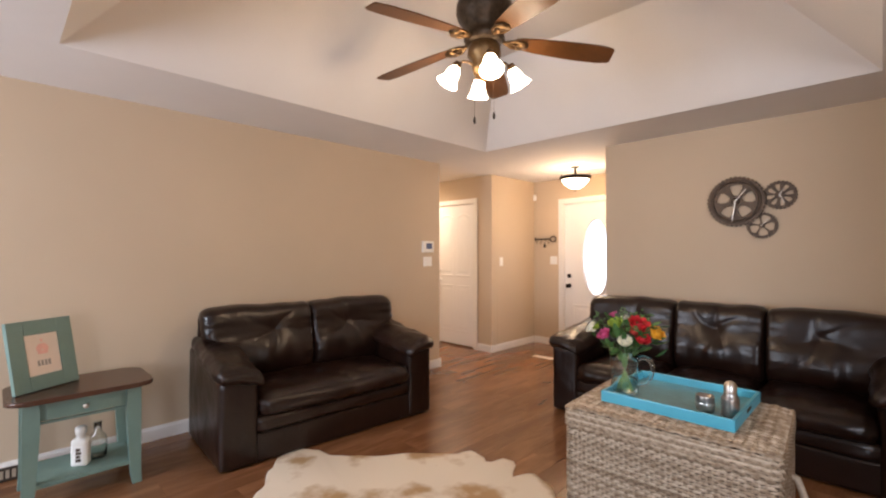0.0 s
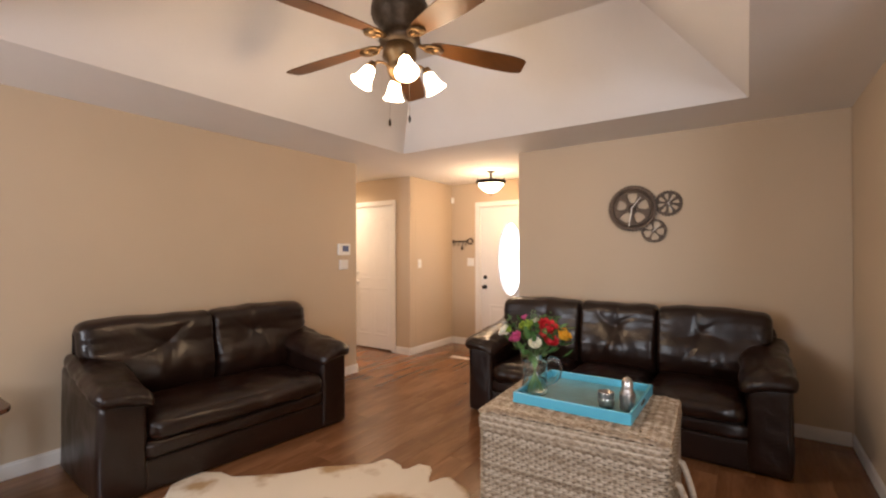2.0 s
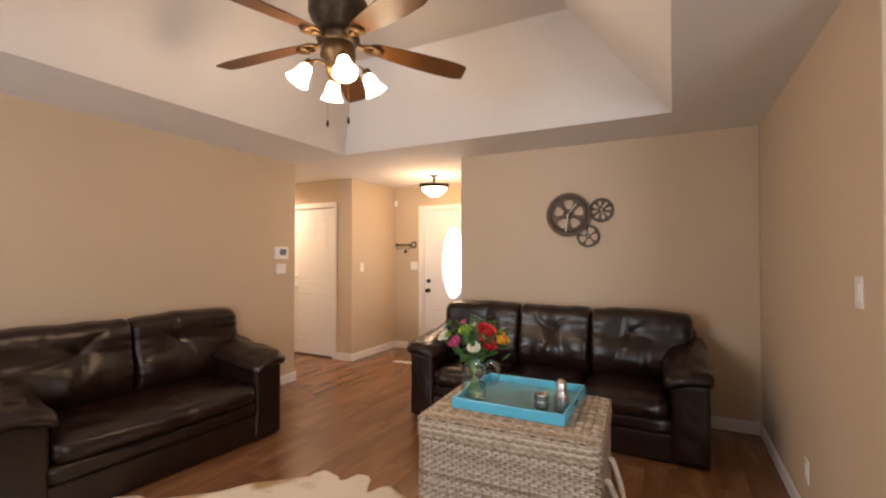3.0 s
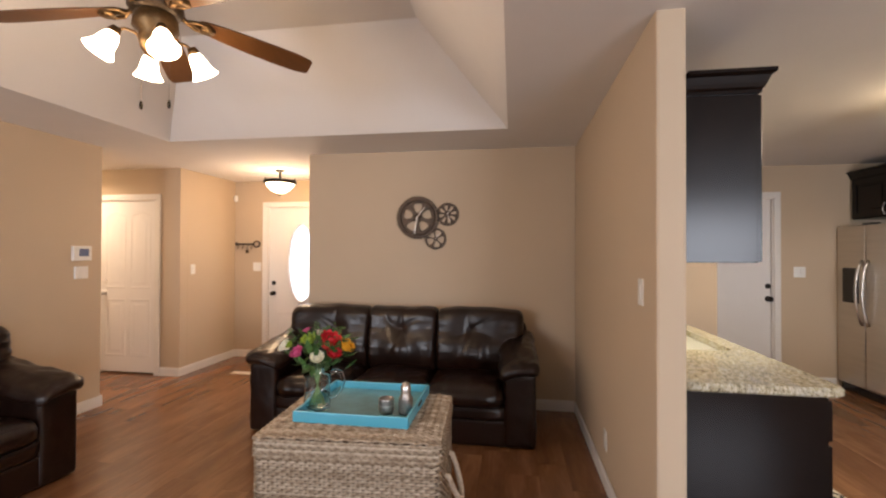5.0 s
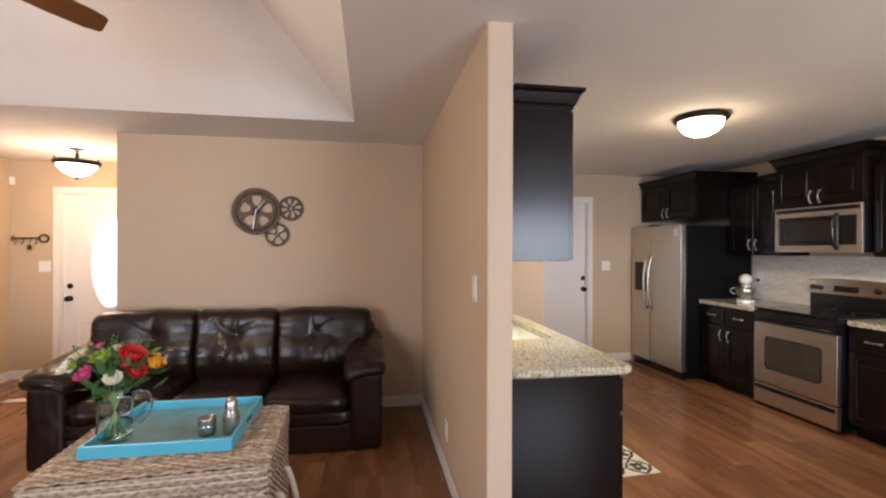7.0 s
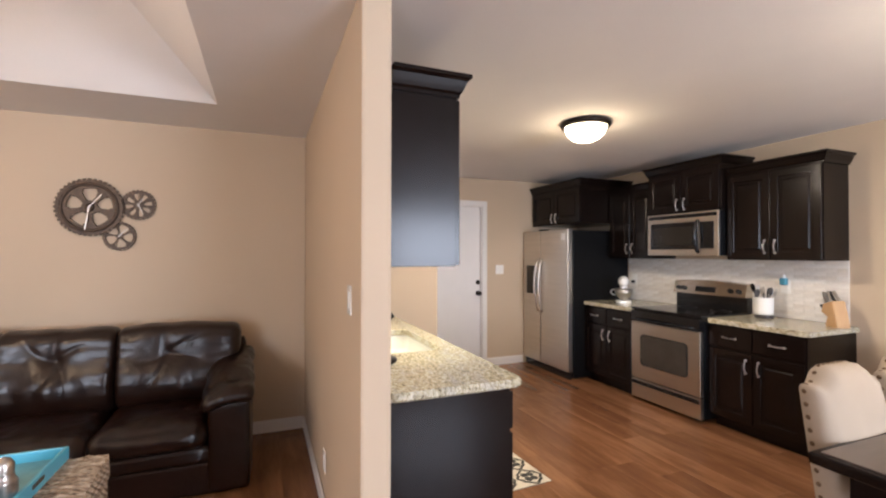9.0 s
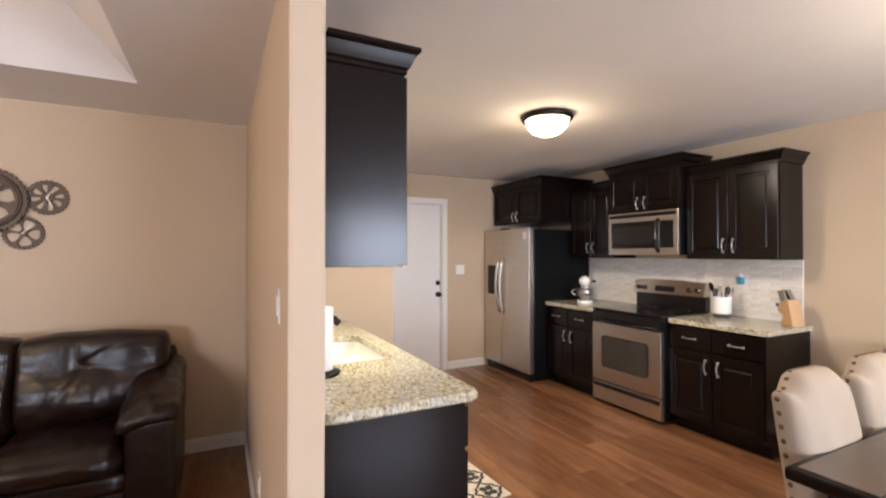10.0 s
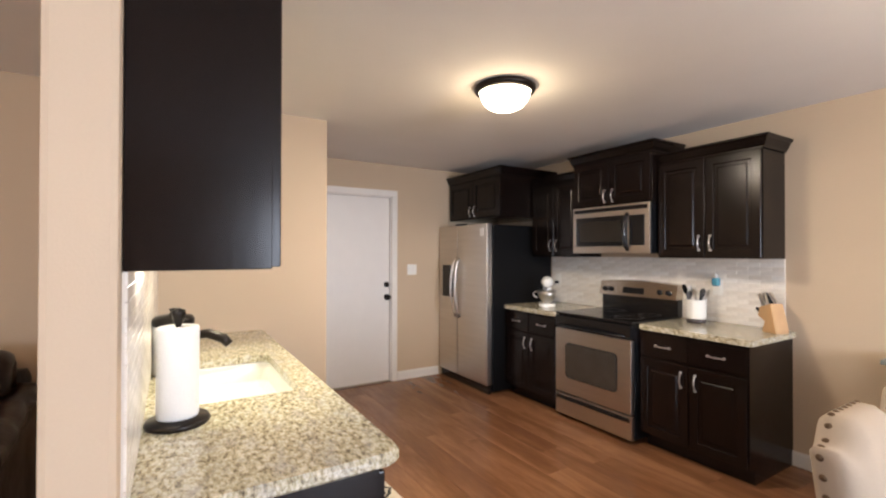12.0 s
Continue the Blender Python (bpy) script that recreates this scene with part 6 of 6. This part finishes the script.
for x in (0.68, 2.09):
    for y in (Y0 + 0.06, -3.5):
        wpart("foot", box(x - 0.03, x + 0.03, y - 0.03, y + 0.03, 0, 0.1), WOOD, sb)

# kitchen mat
mat_ = thing("kitchen_mat", pose(3.5, -1.0, 0.001, 0, 0, 3), "cream and black patterned mat before the sink", "mat")
part("mat", box(-0.39, 0.39, -0.3, 0.3, 0, 0.006, 0.002), shader("cream_mat", (0.62, 0.55, 0.44), 0.9, vary=0.12, scale=20), mat_)
INK = shader("black_pattern", (0.03, 0.028, 0.025), 0.9)
for i in range(4):
    for j in range(3):
        cx, cy_ = -0.2925 + 0.195 * i, -0.2 + 0.2 * j
        pts = [((0.078 + 0.012 * math.cos(4 * a * math.tau / 32)) * math.cos(a * math.tau / 32) + cx, (0.078 + 0.012 * math.cos(8 * a * math.tau / 32)) * math.sin(a * math.tau / 32) + cy_, 0.006) for a in range(32)]
        bm = tube(pts, 0.010, 4, closed=True)
        for q in range(4):
            a = q * math.tau / 4 + 0.78
            lathe([(0, 0.0015), (0.022, 0.001), (0.026, 0)], 10, pose(cx + 0.036 * math.cos(a), cy_ + 0.03 * math.sin(a), 0.006), bm=bm)
        for v in bm.verts:
            v.co.z = 0.0062 + (v.co.z - 0.006) * 0.12
        part("motif", bm, INK, mat_, "black quatrefoil motif")

# ---------------------------------------------------------------- pieces of walls and floor


def plank_shader():
    m = FLOORM
    t, n = m.node_tree, m.node_tree.nodes
    p = n["Principled BSDF"]
    info, co = n.new("ShaderNodeObjectInfo"), n.new("ShaderNodeTexCoord")
    off = n.new("ShaderNodeVectorMath")
    off.operation = "ADD"
    sc = n.new("ShaderNodeMath")
    sc.operation = "MULTIPLY"
    sc.inputs[1].default_value = 37.0
    t.links.new(info.outputs["Random"], sc.inputs[0])
    t.links.new(co.outputs["Object"], off.inputs[0])
    t.links.new(sc.outputs[0], off.inputs[1])
    mp = n.new("ShaderNodeMapping")
    mp.inputs["Scale"].default_value = (0.8, 4.5, 1.0)
    t.links.new(off.outputs[0], mp.inputs[0])
    a, b = n.new("ShaderNodeTexNoise"), n.new("ShaderNodeTexNoise")
    a.inputs["Scale"].default_value, a.inputs["Detail"].default_value, a.inputs["Distortion"].default_value = 1.5, 3, 0.5
    b.inputs["Scale"].default_value, b.inputs["Detail"].default_value = 12, 5
    t.links.new(mp.outputs[0], a.inputs["Vector"])
    t.links.new(mp.outputs[0], b.inputs["Vector"])
    mix = n.new("ShaderNodeMath")
    mix.operation = "MULTIPLY_ADD"
    mix.inputs[1].default_value = 0.3
    t.links.new(b.outputs[0], mix.inputs[0])
    t.links.new(a.outputs[0], mix.inputs[2])
    tone = n.new("ShaderNodeMath")
    tone.operation = "MULTIPLY_ADD"
    tone.inputs[1].default_value = 0.16
    t.links.new(info.outputs["Random"], tone.inputs[0])
    t.links.new(mix.outputs[0], tone.inputs[2])
    ramp = n.new("ShaderNodeValToRGB")
    e = ramp.color_ramp.elements
    e[0].position, e[0].color = 0.36, (0.115, 0.051, 0.0255, 1)
    e[1].position, e[1].color = 0.95, (0.29, 0.142, 0.066, 1)
    k = e.new(0.66)
    k.color = (0.185, 0.082, 0.036, 1)
    t.links.new(tone.outputs[0], ramp.inputs[0])
    t.links.new(ramp.outputs[0], p.inputs["Base Color"])
    r = n.new("ShaderNodeMapRange")
    r.inputs["To Min"].default_value, r.inputs["To Max"].default_value = 0.2, 0.23
    t.links.new(b.outputs[0], r.inputs[0])
    t.links.new(r.outputs[0], p.inputs["Roughness"])


plank_shader()
floor = bpy.data.objects["floor"]
floor.location.z = -0.006
rnd = random.Random(8)
PW, PL = 0.19, 1.22
meshes = {}


def plank(x0, x1, y0, y1):
    """A plank with eased edges; alike sizes share a mesh."""
    key = (round(x1 - x0, 2), round(y1 - y0, 2))
    if key not in meshes:
        w, d_ = key
        bm = bmesh.new()
        rings = [[bm.verts.new((x * (w / 2 - o), y * (d_ / 2 - o), z)) for x, y in ((-1, -1), (1, -1), (1, 1), (-1, 1))] for o, z in ((0.0006, 0.0), (0.0006, 0.0054), (0.0014, 0.006))]
        for a, b in zip(rings, rings[1:]):
            for k in range(4):
                bm.faces.new((a[k], a[(k + 1) % 4], b[(k + 1) % 4], b[k]))
        bm.faces.new(rings[-1])
        mesh = bpy.data.meshes.new("plank")
        bm.to_mesh(mesh)
        bm.free()
        mesh.materials.append(FLOORM)
        meshes[key] = mesh
    o = new("plank", meshes[key])
    o.parent = floor
    o.location = ((x0 + x1) / 2, (y0 + y1) / 2, 0.0)
    return o


far = bmesh.new()
y = Y0
while y < 6.4:
    x = -2.4 - rnd.uniform(0, PL)
    while x < 6.1:
        a, b = max(x, -2.4), min(x + PL, 6.1)
        if b - a > 0.02:
            if a > 0.2 and y < 5.0:
                plank(a, b, y, y + PW)
            else:
                box(a + 0.0008, b - 0.0008, y + 0.0008, y + PW - 0.0008, 0.0, 0.006, bm=far)
        x += PL
    y += PW
rest = made("far_planks", far, FLOORM)
rest.parent = floor
tagged(rest, "brown planks in the far parts of the room", kind="stuff")


def tile_shader():
    m = shader("marble_tile", (0.74, 0.68, 0.60), 0.25, vary=0.12, scale=9, fine=40, bump=0.03)
    t, n = m.node_tree, m.node_tree.nodes
    mul = [k for k in n if k.bl_idname == "ShaderNodeMix"][0]
    info, ramp = n.new("ShaderNodeObjectInfo"), n.new("ShaderNodeValToRGB")
    e = ramp.color_ramp.elements
    e[0].color, e[1].color = (0.75, 0.70, 0.63, 1), (0.85, 0.82, 0.77, 1)
    t.links.new(info.outputs["Random"], ramp.inputs[0])
    t.links.new(ramp.outputs[0], mul.inputs["A"])
    return m


TILE = tile_shader()
GROUT = shader("grout", (0.70, 0.66, 0.59), 0.9)
tl = bpy.data.meshes.new("tile")
TWD, THT = 0.152, 0.0305
bm = box(-TWD / 2 + 0.001, TWD / 2 - 0.001, 0, 0.008, -THT / 2 + 0.0006, THT / 2 - 0.0006, 0.001, 1)
bm.to_mesh(tl)
bm.free()
tl.materials.append(TILE)


def splash(name, x0, x1, y, s, z0, rows):
    """A tiled backsplash on a wall plane y whose tiles stand out to the side s."""
    w = setting(name, box(x0, x1, min(y, y + s * 0.004), max(y, y + s * 0.004), z0, z0 + rows * THT), GROUT, "cream marble tile backsplash", "backsplash")
    for r in range(rows):
        x = x0 + (TWD / 2 if r % 2 else TWD)
        while x < x1 - 0.02:
            o = new("tile", tl)
            o.parent = w
            a = x - TWD
            lo, hi = max(a, x0), min(x, x1)
            o.matrix_basis = Matrix.Translation(((lo + hi) / 2, y + s * 0.001, z0 + (r + 0.5) * THT)) @ Matrix.Diagonal(((hi - lo) / TWD, s, 1, 1))
            x += TWD
        lo = x - TWD
        if x1 - lo > 0.01:
            o = new("tile", tl)
            o.parent = w
            o.matrix_basis = Matrix.Translation(((lo + x1) / 2, y + s * 0.001, z0 + (r + 0.5) * THT)) @ Matrix.Diagonal(((x1 - lo) / TWD, s, 1, 1))


splash("backsplash_range", 2.72, 4.9, Y0, 1, 0.902, 16)
splash("backsplash_sink", 2.4, 4.598, -0.06, -1, 0.902, 16)
